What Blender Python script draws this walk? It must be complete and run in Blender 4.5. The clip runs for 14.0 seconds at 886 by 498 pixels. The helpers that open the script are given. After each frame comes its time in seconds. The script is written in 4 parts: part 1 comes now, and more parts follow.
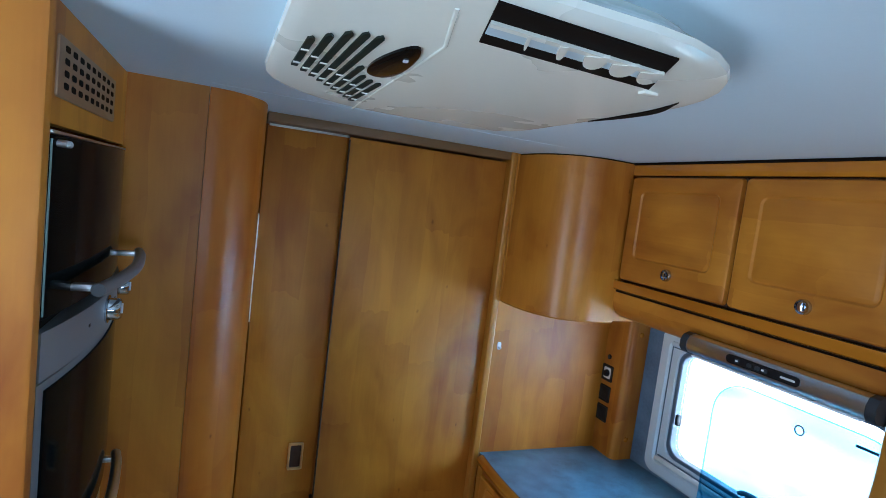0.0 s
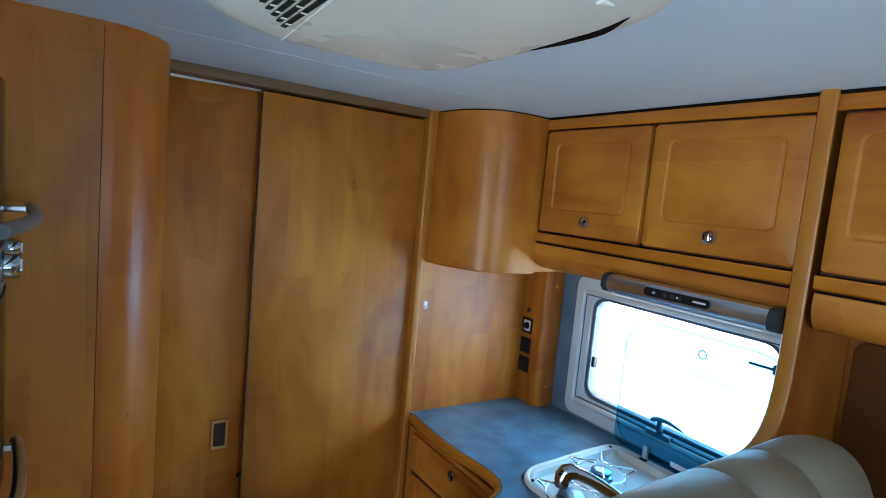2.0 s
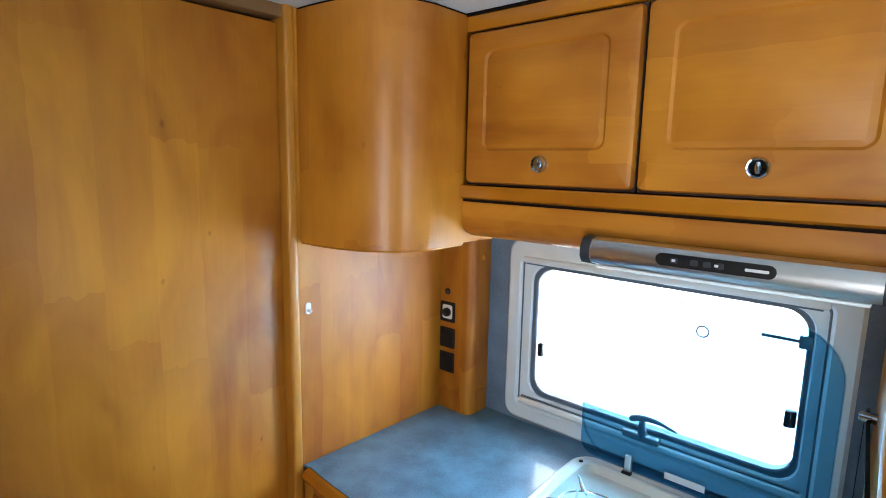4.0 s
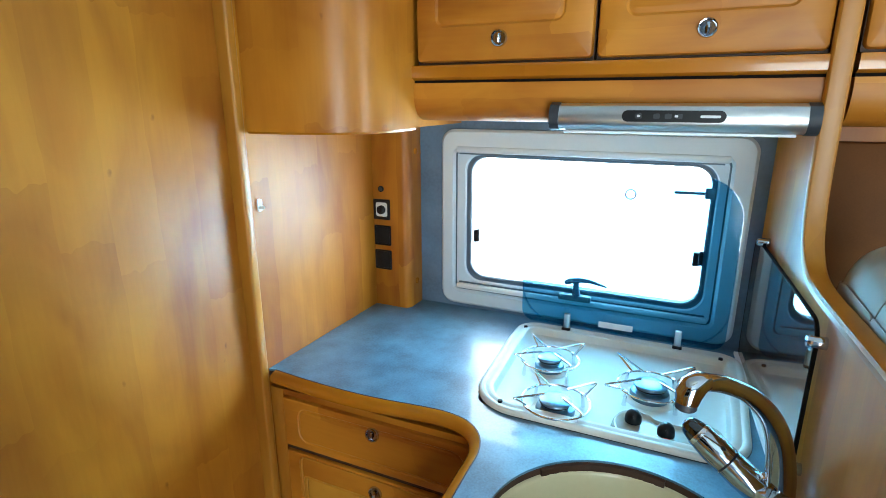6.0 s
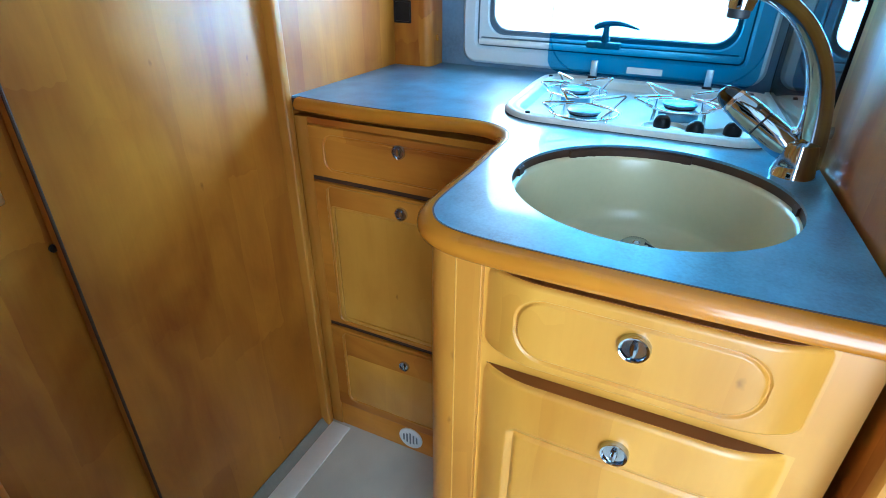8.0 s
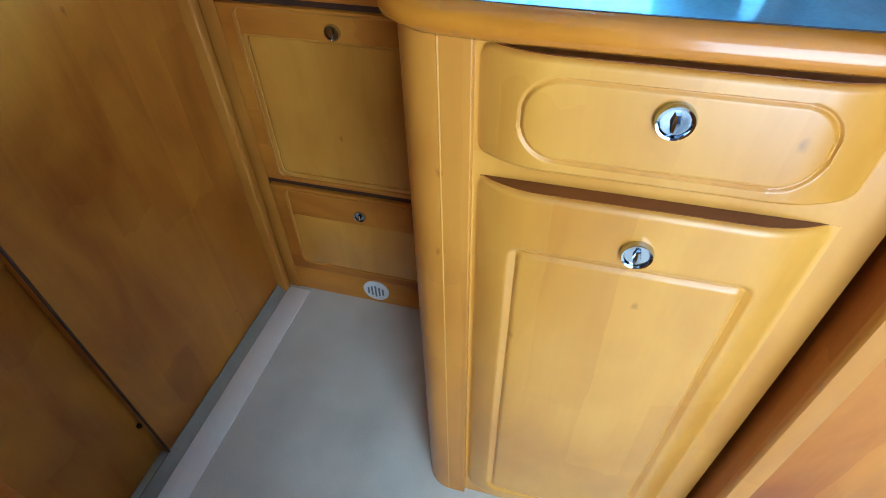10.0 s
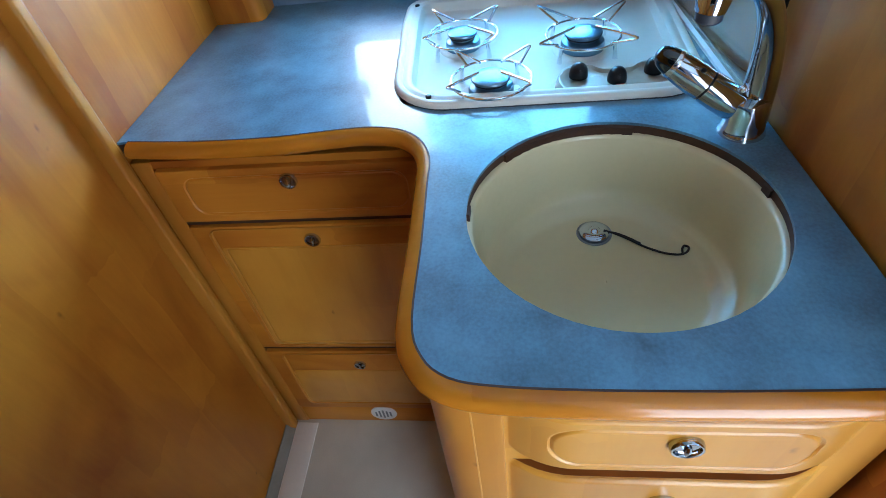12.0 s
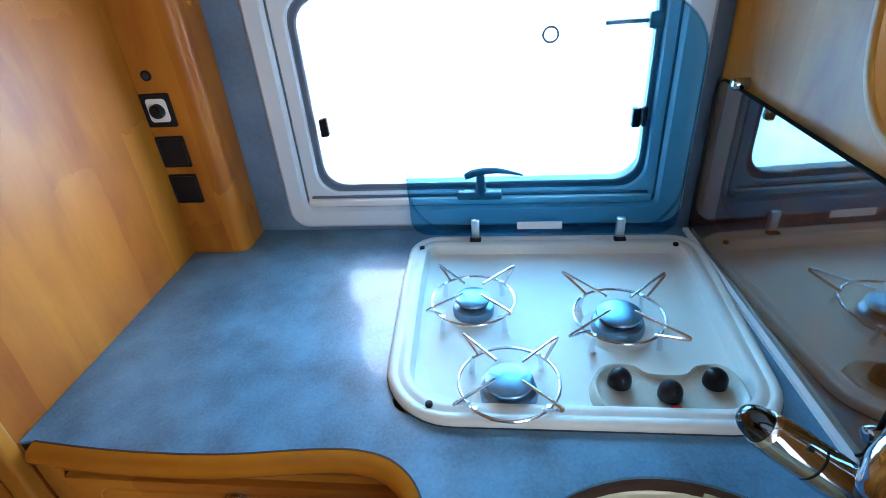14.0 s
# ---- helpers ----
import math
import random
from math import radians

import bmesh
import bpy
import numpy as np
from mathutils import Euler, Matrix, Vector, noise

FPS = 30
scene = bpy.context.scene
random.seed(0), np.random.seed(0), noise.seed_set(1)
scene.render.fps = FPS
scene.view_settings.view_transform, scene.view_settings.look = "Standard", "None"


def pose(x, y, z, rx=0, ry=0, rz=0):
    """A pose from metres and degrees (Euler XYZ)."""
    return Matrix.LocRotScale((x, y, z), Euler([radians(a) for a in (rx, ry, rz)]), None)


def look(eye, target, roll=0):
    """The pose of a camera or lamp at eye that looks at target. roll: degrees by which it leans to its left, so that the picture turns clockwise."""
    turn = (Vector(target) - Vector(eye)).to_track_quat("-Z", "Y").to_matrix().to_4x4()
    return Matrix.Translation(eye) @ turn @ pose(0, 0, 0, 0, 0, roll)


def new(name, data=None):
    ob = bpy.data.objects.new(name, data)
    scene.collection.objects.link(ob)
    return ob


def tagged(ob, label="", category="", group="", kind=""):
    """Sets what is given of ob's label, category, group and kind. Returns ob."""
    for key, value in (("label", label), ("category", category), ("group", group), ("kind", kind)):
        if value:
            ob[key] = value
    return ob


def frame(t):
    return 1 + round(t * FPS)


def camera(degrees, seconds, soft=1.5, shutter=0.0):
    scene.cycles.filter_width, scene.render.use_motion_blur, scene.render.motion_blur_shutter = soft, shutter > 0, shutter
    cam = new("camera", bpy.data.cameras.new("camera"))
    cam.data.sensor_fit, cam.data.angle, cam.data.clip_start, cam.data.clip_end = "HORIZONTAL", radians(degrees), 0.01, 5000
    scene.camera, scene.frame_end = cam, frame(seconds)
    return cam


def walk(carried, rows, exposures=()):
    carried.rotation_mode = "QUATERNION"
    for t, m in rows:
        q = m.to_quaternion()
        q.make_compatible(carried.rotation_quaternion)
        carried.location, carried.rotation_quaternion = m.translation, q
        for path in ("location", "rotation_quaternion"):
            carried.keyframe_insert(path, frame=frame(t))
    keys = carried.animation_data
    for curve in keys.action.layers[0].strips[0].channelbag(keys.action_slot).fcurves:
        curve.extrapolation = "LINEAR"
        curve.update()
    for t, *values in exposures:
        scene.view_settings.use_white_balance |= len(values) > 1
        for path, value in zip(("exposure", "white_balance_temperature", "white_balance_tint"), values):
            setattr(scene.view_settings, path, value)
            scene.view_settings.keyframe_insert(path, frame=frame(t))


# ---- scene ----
cam = camera(79.1, 14.0, soft=0.9)
PATH = [
    (0, (0.590, 0.650, 1.663), (1.368, 2.484, 1.485), 7),
    (0.5, (0.567, 0.620, 1.665), (1.497, 2.386, 1.537), 7.1),
    (1, (0.529, 0.613, 1.651), (1.573, 2.316, 1.543), 6.9),
    (1.5, (0.505, 0.637, 1.623), (1.592, 2.311, 1.493), 6.4),
    (2, (0.535, 0.686, 1.585), (1.647, 2.336, 1.386), 5.3),
    (2.5, (0.592, 0.748, 1.561), (1.812, 2.311, 1.299), 4.5),
    (2.7, (0.619, 0.786, 1.554), (1.851, 2.335, 1.271), 4.3),
    (3.75, (0.780, 1.060, 1.545), (2.214, 2.454, 1.235), 2.0),
    (4.8, (0.792, 1.290, 1.547), (2.476, 2.314, 1.211), -0.3),
    (5, (0.761, 1.311, 1.544), (2.494, 2.247, 1.194), -0.2),
    (5.5, (0.690, 1.328, 1.505), (2.459, 2.156, 1.075), -0.1),
    (6, (0.628, 1.300, 1.444), (2.381, 2.100, 0.906), -0.1),
    (6.5, (0.595, 1.290, 1.376), (2.317, 2.073, 0.729), 0.2),
    (7, (0.571, 1.292, 1.307), (2.249, 2.064, 0.541), 0.5),
    (7.5, (0.544, 1.295, 1.247), (2.180, 2.060, 0.388), 0.5),
    (8, (0.521, 1.294, 1.179), (2.098, 2.030, 0.195), 0.4),
    (8.5, (0.506, 1.295, 1.115), (2.035, 1.980, 0.023), 0.4),
    (8.7, (0.505, 1.296, 1.096), (2.021, 1.961, -0.026), 0.3),
    (9.75, (0.544, 1.349, 1.062), (1.944, 1.809, -0.298), -1.4),
    (10.8, (0.640, 1.426, 1.153), (1.989, 1.695, -0.300), -3.2),
    (11, (0.661, 1.436, 1.182), (2.013, 1.690, -0.270), -4.2),
    (11.5, (0.698, 1.450, 1.264), (2.055, 1.692, -0.185), -6.5),
    (12, (0.741, 1.448, 1.335), (2.111, 1.695, -0.101), -8.8),
    (12.5, (0.789, 1.440, 1.379), (2.216, 1.680, -0.001), -8.8),
    (13, (0.837, 1.434, 1.392), (2.322, 1.662, 0.072), -5.9),
    (13.5, (0.909, 1.452, 1.402), (2.469, 1.674, 0.170), -5),
    (14, (1.023, 1.474, 1.400), (2.706, 1.702, 0.344), -4.5),]
EXPOSURES = [(0.0, 0.12, 5000, 4), (1.5, 0.06, 5050, 4), (2.0, 0.20, 5200, 4), (2.7, 0.52, 5600, 8), (4.8, 0.90, 6200, 4), (6.0, 1.04, 5700, -4), (7.0, 1.32, 5800, 4), (7.5, 1.26, 5150, -6), (8.2, 1.16, 4550, -4), (8.7, 1.04, 4400, 2), (10.8, 1.12, 5000, -3), (11.8, 0.90, 5300, 5), (12.5, 0.66, 5300, 10), (14.0, 0.72, 5400, 10)]
walk(cam, [(t, look(eye, target, roll)) for t, eye, target, roll in PATH], EXPOSURES)

# ---- world and light ----
world = bpy.data.worlds.new("sky")
scene.world = world
world.use_nodes = True
wn = world.node_tree.nodes
sky = wn.new("ShaderNodeTexSky")
sky.sky_type, sky.sun_disc = "NISHITA", False
sky.sun_elevation, sky.sun_rotation = radians(48), radians(8)
wn["Background"].inputs["Strength"].default_value = 0.15
world.node_tree.links.new(sky.outputs[0], wn["Background"].inputs["Color"])


def lamp(name, energy, size, m, colour=(1, 1, 1), spread=180):
    data = bpy.data.lights.new(name, "AREA")
    data.spread = radians(spread)
    data.shape, data.size, data.size_y, data.energy, data.color = "RECTANGLE", size[0], size[1], energy, colour
    ob = new(name, data)
    ob.matrix_world = m
    return ob


sun = new("sun", bpy.data.lights.new("sun", "SUN"))
sun.data.energy, sun.data.angle, sun.data.color = 5.0, radians(0.5), (1, 0.95, 0.88)
sun.matrix_world = look((0, 0, 6), (0.4, -3.0, 2.6))
# daylight in the openings of the caravan
lamp("window_daylight", 3.6, (0.58, 0.36), look((2.05, 1.48, 1.155), (1.05, 1.95, 1.03)), (0.78, 0.89, 1.0), 118)
lamp("doorway_daylight", 12.0, (0.62, 1.5), look((-0.175, 0.76, 0.93), (1.2, 1.16, 0.80)), (1.0, 0.98, 0.95), 170)
lamp("rear_window_daylight", 8.0, (1.0, 0.50), look((1.02, -1.225, 1.29), (1.02, 1.0, 3.3)), (0.90, 0.95, 1.0), 105)


# ---- materials ----
def links_of(name):
    mat = bpy.data.materials.new(name)
    mat.use_nodes = True
    t = mat.node_tree
    return mat, t.nodes, t.links, t.nodes["Principled BSDF"]


def shade(name, colour, rough=0.5, metal=0.0, vary=0.08, scale=8.0, bump=0.0, bump_scale=120.0, coat=0.0, spec=0.5, wear=0.06):
    """A plain surface with blotches, fine grain and uneven gloss."""
    mat, n, l, b = links_of(name)
    co = n.new("ShaderNodeTexCoord")
    big, fine, mix, bc = n.new("ShaderNodeTexNoise"), n.new("ShaderNodeTexNoise"), n.new("ShaderNodeMath"), n.new("ShaderNodeMix")
    big.inputs["Scale"].default_value, big.inputs["Detail"].default_value = scale, 4
    fine.inputs["Scale"].default_value, fine.inputs["Detail"].default_value = bump_scale, 3
    l.new(co.outputs["Object"], big.inputs["Vector"])
    l.new(co.outputs["Object"], fine.inputs["Vector"])
    mix.operation = "MULTIPLY_ADD"
    mix.inputs[1].default_value = 0.35
    l.new(fine.outputs["Fac"], mix.inputs[0])
    l.new(big.outputs["Fac"], mix.inputs[2])
    bc.data_type = "RGBA"
    bc.inputs["A"].default_value = (*[c * (1 - vary) for c in colour], 1)
    bc.inputs["B"].default_value = (*[min(1, c * (1 + vary)) for c in colour], 1)
    spread = n.new("ShaderNodeMapRange")
    spread.inputs["From Min"].default_value, spread.inputs["From Max"].default_value = 0.4, 0.95
    l.new(mix.outputs[0], spread.inputs["Value"])
    l.new(spread.outputs[0], bc.inputs["Factor"])
    l.new(bc.outputs["Result"], b.inputs["Base Color"])
    rr = n.new("ShaderNodeMapRange")
    rr.inputs["To Min"].default_value, rr.inputs["To Max"].default_value = max(0.02, rough - wear), rough + wear
    l.new(big.outputs["Fac"], rr.inputs["Value"])
    l.new(rr.outputs[0], b.inputs["Roughness"])
    b.inputs["Metallic"].default_value = metal
    b.inputs["Coat Weight"].default_value = coat
    b.inputs["Coat Roughness"].default_value = 0.12
    b.inputs["Specular IOR Level"].default_value = spec
    if bump:
        bp = n.new("ShaderNodeBump")
        bp.inputs["Strength"].default_value, bp.inputs["Distance"].default_value = bump, 0.001
        l.new(fine.outputs["Fac"], bp.inputs["Height"])
        l.new(bp.outputs[0], b.inputs["Normal"])
    return mat


def timber(name, dark, light, along="z", rough=0.46, coat=0.24, lacquer=0.36):
    """Varnished alder: soft cathedral grain, cloudy figure, small knots and flecks."""
    mat, n, l, b = links_of(name)
    co, info = n.new("ShaderNodeTexCoord"), n.new("ShaderNodeObjectInfo")
    off, add = n.new("ShaderNodeMath"), n.new("ShaderNodeVectorMath")
    off.operation, off.inputs[1].default_value = "MULTIPLY", 7.0
    l.new(info.outputs["Random"], off.inputs[0])
    l.new(co.outputs["Object"], add.inputs[0])
    l.new(off.outputs[0], add.inputs[1])

    def noise_at(sc, detail, stretch, warp=0.0):
        mp, nz = n.new("ShaderNodeMapping"), n.new("ShaderNodeTexNoise")
        mp.inputs["Scale"].default_value = [sc * (stretch if a == along else 1) for a in "xyz"]
        nz.inputs["Scale"].default_value, nz.inputs["Detail"].default_value = 1.0, detail
        nz.inputs["Distortion"].default_value = warp
        l.new(add.outputs[0], mp.inputs["Vector"])
        l.new(mp.outputs[0], nz.inputs["Vector"])
        return nz.outputs["Fac"]

    def mathed(op, a, c, d=None):
        m = n.new("ShaderNodeMath")
        m.operation = op
        for k, v in enumerate((a, c, d)):
            if v is None:
                continue
            if isinstance(v, (int, float)):
                m.inputs[k].default_value = v
            else:
                l.new(v, m.inputs[k])
        return m.outputs[0]

    figure = noise_at(9.0, 4, 0.38, 1.2)
    grain = noise_at(170.0, 3, 0.045)
    cloud = noise_at(3.6, 3, 0.6, 0.5)
    ragged = noise_at(26.0, 2, 0.3)
    # veneer leaves: lanes a hand wide, each cut into lengths with ragged ends
    parts_xyz, lane, leaf = n.new("ShaderNodeSeparateXYZ"), n.new("ShaderNodeTexWhiteNoise"), n.new("ShaderNodeTexWhiteNoise")
    l.new(add.outputs[0], parts_xyz.inputs[0])
    across = [parts_xyz.outputs[k] for k, a in enumerate("xyz") if a != along]
    length = parts_xyz.outputs["xyz".index(along)]
    lane.noise_dimensions, leaf.noise_dimensions = "1D", "2D"
    number = mathed("FLOOR", mathed("MULTIPLY_ADD", mathed("ADD", across[0], across[1]), 13.0, mathed("MULTIPLY", ragged, 0.22)), 0.0)
    l.new(number, lane.inputs["W"])
    step = mathed("FLOOR", mathed("ADD", mathed("MULTIPLY_ADD", length, 2.6, mathed("MULTIPLY", ragged, 0.16)), mathed("MULTIPLY", lane.outputs["Value"], 5.0)), 0.0)
    cell = n.new("ShaderNodeCombineXYZ")
    l.new(number, cell.inputs[0])
    l.new(step, cell.inputs[1])
    l.new(cell.outputs[0], leaf.inputs["Vector"])
    staves = leaf.outputs["Value"]
    tone = mathed("MULTIPLY_ADD", figure, 0.36, mathed("MULTIPLY_ADD", grain, 0.055, mathed("MULTIPLY_ADD", cloud, 0.62, mathed("MULTIPLY_ADD", staves, 0.110, 0.097))))
    ramp = n.new("ShaderNodeMapRange")
    ramp.inputs["From Min"].default_value, ramp.inputs["From Max"].default_value = 0.49, 0.82
    l.new(tone, ramp.inputs["Value"])
    base = n.new("ShaderNodeMix")
    base.data_type = "RGBA"
    base.inputs["A"].default_value, base.inputs["B"].default_value = (*dark, 1), (*light, 1)
    l.new(ramp.outputs[0], base.inputs["Factor"])
    # knots: few, small, dark, drawn out a little along the grain
    kmap, kv = n.new("ShaderNodeMapping"), n.new("ShaderNodeTexVoronoi")
    kmap.inputs["Scale"].default_value = [12.0 * (0.55 if a == along else 1) for a in "xyz"]
    wob, wobble = n.new("ShaderNodeTexNoise"), n.new("ShaderNodeVectorMath")
    wob.inputs["Scale"].default_value = 60.0
    wobble.operation, wobble.inputs[1].default_value = "MULTIPLY_ADD", (0.012, 0.012, 0.012)
    l.new(add.outputs[0], wob.inputs["Vector"])
    l.new(wob.outputs["Color"], wobble.inputs[0])
    l.new(add.outputs[0], wobble.inputs[2])
    l.new(wobble.outputs[0], kmap.inputs["Vector"])
    l.new(kmap.outputs[0], kv.inputs["Vector"])
    kv.inputs["Scale"].default_value = 1.0
    spot = n.new("ShaderNodeMapRange")
    spot.inputs["From Min"].default_value, spot.inputs["From Max"].default_value = 0.008, 0.056
    spot.inputs["To Min"].default_value, spot.inputs["To Max"].default_value = 1.0, 0.0
    l.new(kv.outputs["Distance"], spot.inputs["Value"])
    sep = n.new("ShaderNodeSeparateColor")
    l.new(kv.outputs["Color"], sep.inputs[0])
    some = mathed("MULTIPLY", spot.outputs[0], mathed("GREATER_THAN", sep.outputs[0], 0.40))
    knot = n.new("ShaderNodeMix")
    knot.data_type = "RGBA"
    knot.inputs["B"].default_value = (dark[0] * 0.35, dark[1] * 0.28, dark[2] * 0.25, 1)
    l.new(mathed("MULTIPLY", some, 0.62), knot.inputs["Factor"])
    l.new(base.outputs["Result"], knot.inputs["A"])
    l.new(knot.outputs["Result"], b.inputs["Base Color"])
    rr = n.new("ShaderNodeMapRange")
    rr.inputs["To Min"].default_value, rr.inputs["To Max"].default_value = rough - 0.07, rough + 0.1
    l.new(cloud, rr.inputs["Value"])
    l.new(rr.outputs[0], b.inputs["Roughness"])
    b.inputs["Coat Weight"].default_value, b.inputs["Coat Roughness"].default_value = coat, lacquer
    b.inputs["Specular IOR Level"].default_value = 0.25
    bp = n.new("ShaderNodeBump")
    bp.inputs["Strength"].default_value, bp.inputs["Distance"].default_value = 0.12, 0.0006
    l.new(grain, bp.inputs["Height"])
    l.new(bp.outputs[0], b.inputs["Normal"])
    return mat


WOOD = timber("alder_veneer", (0.262, 0.070, 0.0042), (0.57, 0.240, 0.020))
WOOD_X = timber("alder_cross_grain", (0.262, 0.070, 0.0042), (0.57, 0.240, 0.020), "y")
WOOD_PALE = timber("pale_alder_panel", (0.42, 0.178, 0.013), (0.61, 0.31, 0.038), "z", 0.42, 0.8, 0.28)
EDGE = timber("alder_edging", (0.31, 0.098, 0.0045), (0.50, 0.195, 0.011), "y", 0.22, 0.8, 0.12)
EDGE_UP = timber("alder_edging_upright", (0.32, 0.118, 0.010), (0.51, 0.228, 0.025), "z", 0.30, 0.35)
BROWN = shade("brown_raw_edge", (0.045, 0.018, 0.008), 0.6, vary=0.3, scale=30)
GAP = shade("shadow_gap_black", (0.006, 0.004, 0.003), 0.8, spec=0.1)
LAMINATE = shade("blue_grey_laminate", (0.092, 0.200, 0.305), 0.40, vary=0.52, scale=13, bump=0.03, bump_scale=260, coat=0.4)
LAMINATE.node_tree.nodes["Principled BSDF"].inputs["Coat Roughness"].default_value = 0.05
WALLING = shade("grey_blue_wallboard", (0.135, 0.20, 0.29), 0.42, vary=0.30, scale=11, bump=0.05)
CEILING = shade("white_ceiling_board", (0.67, 0.81, 0.92), 0.5, vary=0.03, scale=3, bump=0.08, bump_scale=220)
WHITE = shade("white_plastic", (0.80, 0.81, 0.80), 0.32, vary=0.03, scale=5)
FRAME = shade("grey_white_window_plastic", (0.62, 0.70, 0.76), 0.4, vary=0.04)
CREAM = shade("cream_enamel", (0.70, 0.69, 0.63), 0.46, vary=0.05, scale=6, spec=0.35)
HOUSING = shade("ivory_plastic", (0.80, 0.85, 0.79), 0.28, vary=0.03, scale=4, coat=0.6)
BOWL = shade("beige_sink_plastic", (0.60, 0.54, 0.345), 0.26, vary=0.05, scale=5, coat=0.3)
CHROME = shade("chrome", (0.50, 0.55, 0.62), 0.08, 1.0, 0.05, wear=0.04)
WIRE = shade("bright_wire", (0.80, 0.82, 0.85), 0.2, 1.0, 0.08)
ALU = shade("brushed_aluminium", (0.62, 0.65, 0.68), 0.3, 1.0, 0.06, bump=0.08)
BURNER = shade("burner_cap", (0.19, 0.29, 0.39), 0.33, 1.0, 0.2, scale=40)
BLACK = shade("black_plastic", (0.010, 0.010, 0.012), 0.38, vary=0.2, spec=0.25)
RUBBER = shade("dark_rubber", (0.025, 0.03, 0.04), 0.55, vary=0.2)
VINYL = shade("grey_floor_covering", (0.58, 0.57, 0.49), 0.5, vary=0.15, scale=7, bump=0.25, bump_scale=300)
SILL = shade("pale_floor_sill", (0.86, 0.86, 0.80), 0.5, vary=0.06, scale=9, bump=0.1)
LEATHER = shade("beige_leather", (0.245, 0.225, 0.160), 0.5, vary=0.06, scale=9, bump=0.25, bump_scale=420)
TAN = shade("brown_leatherette", (0.15, 0.060, 0.016), 0.65, vary=0.15, scale=10, bump=0.2, bump_scale=300, spec=0.2)
GREY = shade("silver_grey_panel", (0.20, 0.22, 0.24), 0.35, 0.4, 0.06)
DARKGLASS = shade("black_oven_glass", (0.005, 0.006, 0.006), 0.07, vary=0.2, spec=0.02, wear=0.03)
RED = shade("red_mark", (0.7, 0.03, 0.03), 0.4)
BRASS = shade("gilt_brass", (0.80, 0.62, 0.34), 0.3, 1.0, 0.1)
LETTER = shade("pale_print", (0.7, 0.72, 0.75), 0.5)
LAMPGLASS = shade("white_lamp_diffuser", (0.8, 0.85, 0.9), 0.3)


def pane_material(name, tint, rough=0.0, mirror=0.0):
    """Thin glass: clear or tinted, with its own gloss."""
    mat, n, l, b = links_of(name)
    out = n["Material Output"]
    n.remove(b)
    clear, gloss, mix = n.new("ShaderNodeBsdfTransparent"), n.new("ShaderNodeBsdfGlossy"), n.new("ShaderNodeMixShader")
    clear.inputs["Color"].default_value = (*tint, 1)
    gloss.inputs["Roughness"].default_value = rough
    facing, power, lift = n.new("ShaderNodeLayerWeight"), n.new("ShaderNodeMath"), n.new("ShaderNodeMath")
    facing.inputs["Blend"].default_value = 0.5
    power.operation, power.inputs[1].default_value = "POWER", 5.0
    l.new(facing.outputs["Facing"], power.inputs[0])
    lift.operation, lift.inputs[1].default_value, lift.inputs[2].default_value = "MULTIPLY_ADD", 0.9, 0.04 + mirror
    l.new(power.outputs[0], lift.inputs[0])
    l.new(lift.outputs[0], mix.inputs[0])
    l.new(clear.outputs[0], mix.inputs[1])
    l.new(gloss.outputs[0], mix.inputs[2])
    l.new(mix.outputs[0], out.inputs["Surface"])
    return mat


PANE = pane_material("window_acrylic", (0.97, 0.985, 1.0))
TINTED = pane_material("blue_tinted_lid_glass", (0.50, 0.75, 0.88), 0.0, -0.03)
SMOKED = pane_material("smoked_splash_glass", (0.80, 0.62, 0.36), 0.01, 0.22)


# ---- building helpers ----
def placed(ob):
    """World matrix of an object from its own chain of parents."""
    m = ob.matrix_basis.copy()
    while ob.parent:
        m = ob.parent.matrix_basis @ ob.matrix_parent_inverse @ m if ob.parent.type != "CAMERA" else m
        ob = ob.parent
    return m


SLOPING = ("worktop", "sink", "sink_plug", "gas_hob")  # the worktop rises a little towards the room


def thing(name, at, label, category, group="", kind=""):
    ob = new(name)
    ob.empty_display_size = 0.05
    ob.location = at
    return tagged(ob, label, category, group, kind)


def part(name, bm, material, parent=None, label="", smooth=0.7):
    """Links a bmesh, made in world metres, as one mesh object under its thing."""
    bmesh.ops.recalc_face_normals(bm, faces=bm.faces)
    root = parent
    while root and root.parent:
        root = root.parent
    if root and root.name.split(".")[0] in SLOPING:
        for v in bm.verts:
            v.co.z += max(0.0, 0.0195 * (1.80 - v.co.x))
    for e in bm.edges:
        e.smooth = len(e.link_faces) == 2 and e.calc_face_angle(3.0) < smooth
    for f in bm.faces:
        f.smooth = True
    me = bpy.data.meshes.new(name)
    bm.to_mesh(me)
    bm.free()
    me.materials.append(material)
    ob = new(name, me)
    if parent:
        ob.parent = parent
        ob.matrix_parent_inverse = placed(parent).inverted()
    if label:
        tagged(ob, label)
    return ob


def solid(name, bm, material, label, category, group="", kind="", smooth=0.7):
    return tagged(part(name, bm, material, None, "", smooth), label, category, group, kind)


def box(x0, x1, y0, y1, z0, z1, bevel=0.0, seg=2, bm=None):
    out = bmesh.new()
    bmesh.ops.create_cube(out, size=1.0, matrix=Matrix.Translation(((x0 + x1) / 2, (y0 + y1) / 2, (z0 + z1) / 2)) @ Matrix.Diagonal((x1 - x0, y1 - y0, z1 - z0, 1)))
    if bevel:
        bmesh.ops.bevel(out, geom=out.edges[:], offset=bevel, segments=seg, profile=0.5, affect="EDGES", clamp_overlap=True)
    return merge(bm, out)


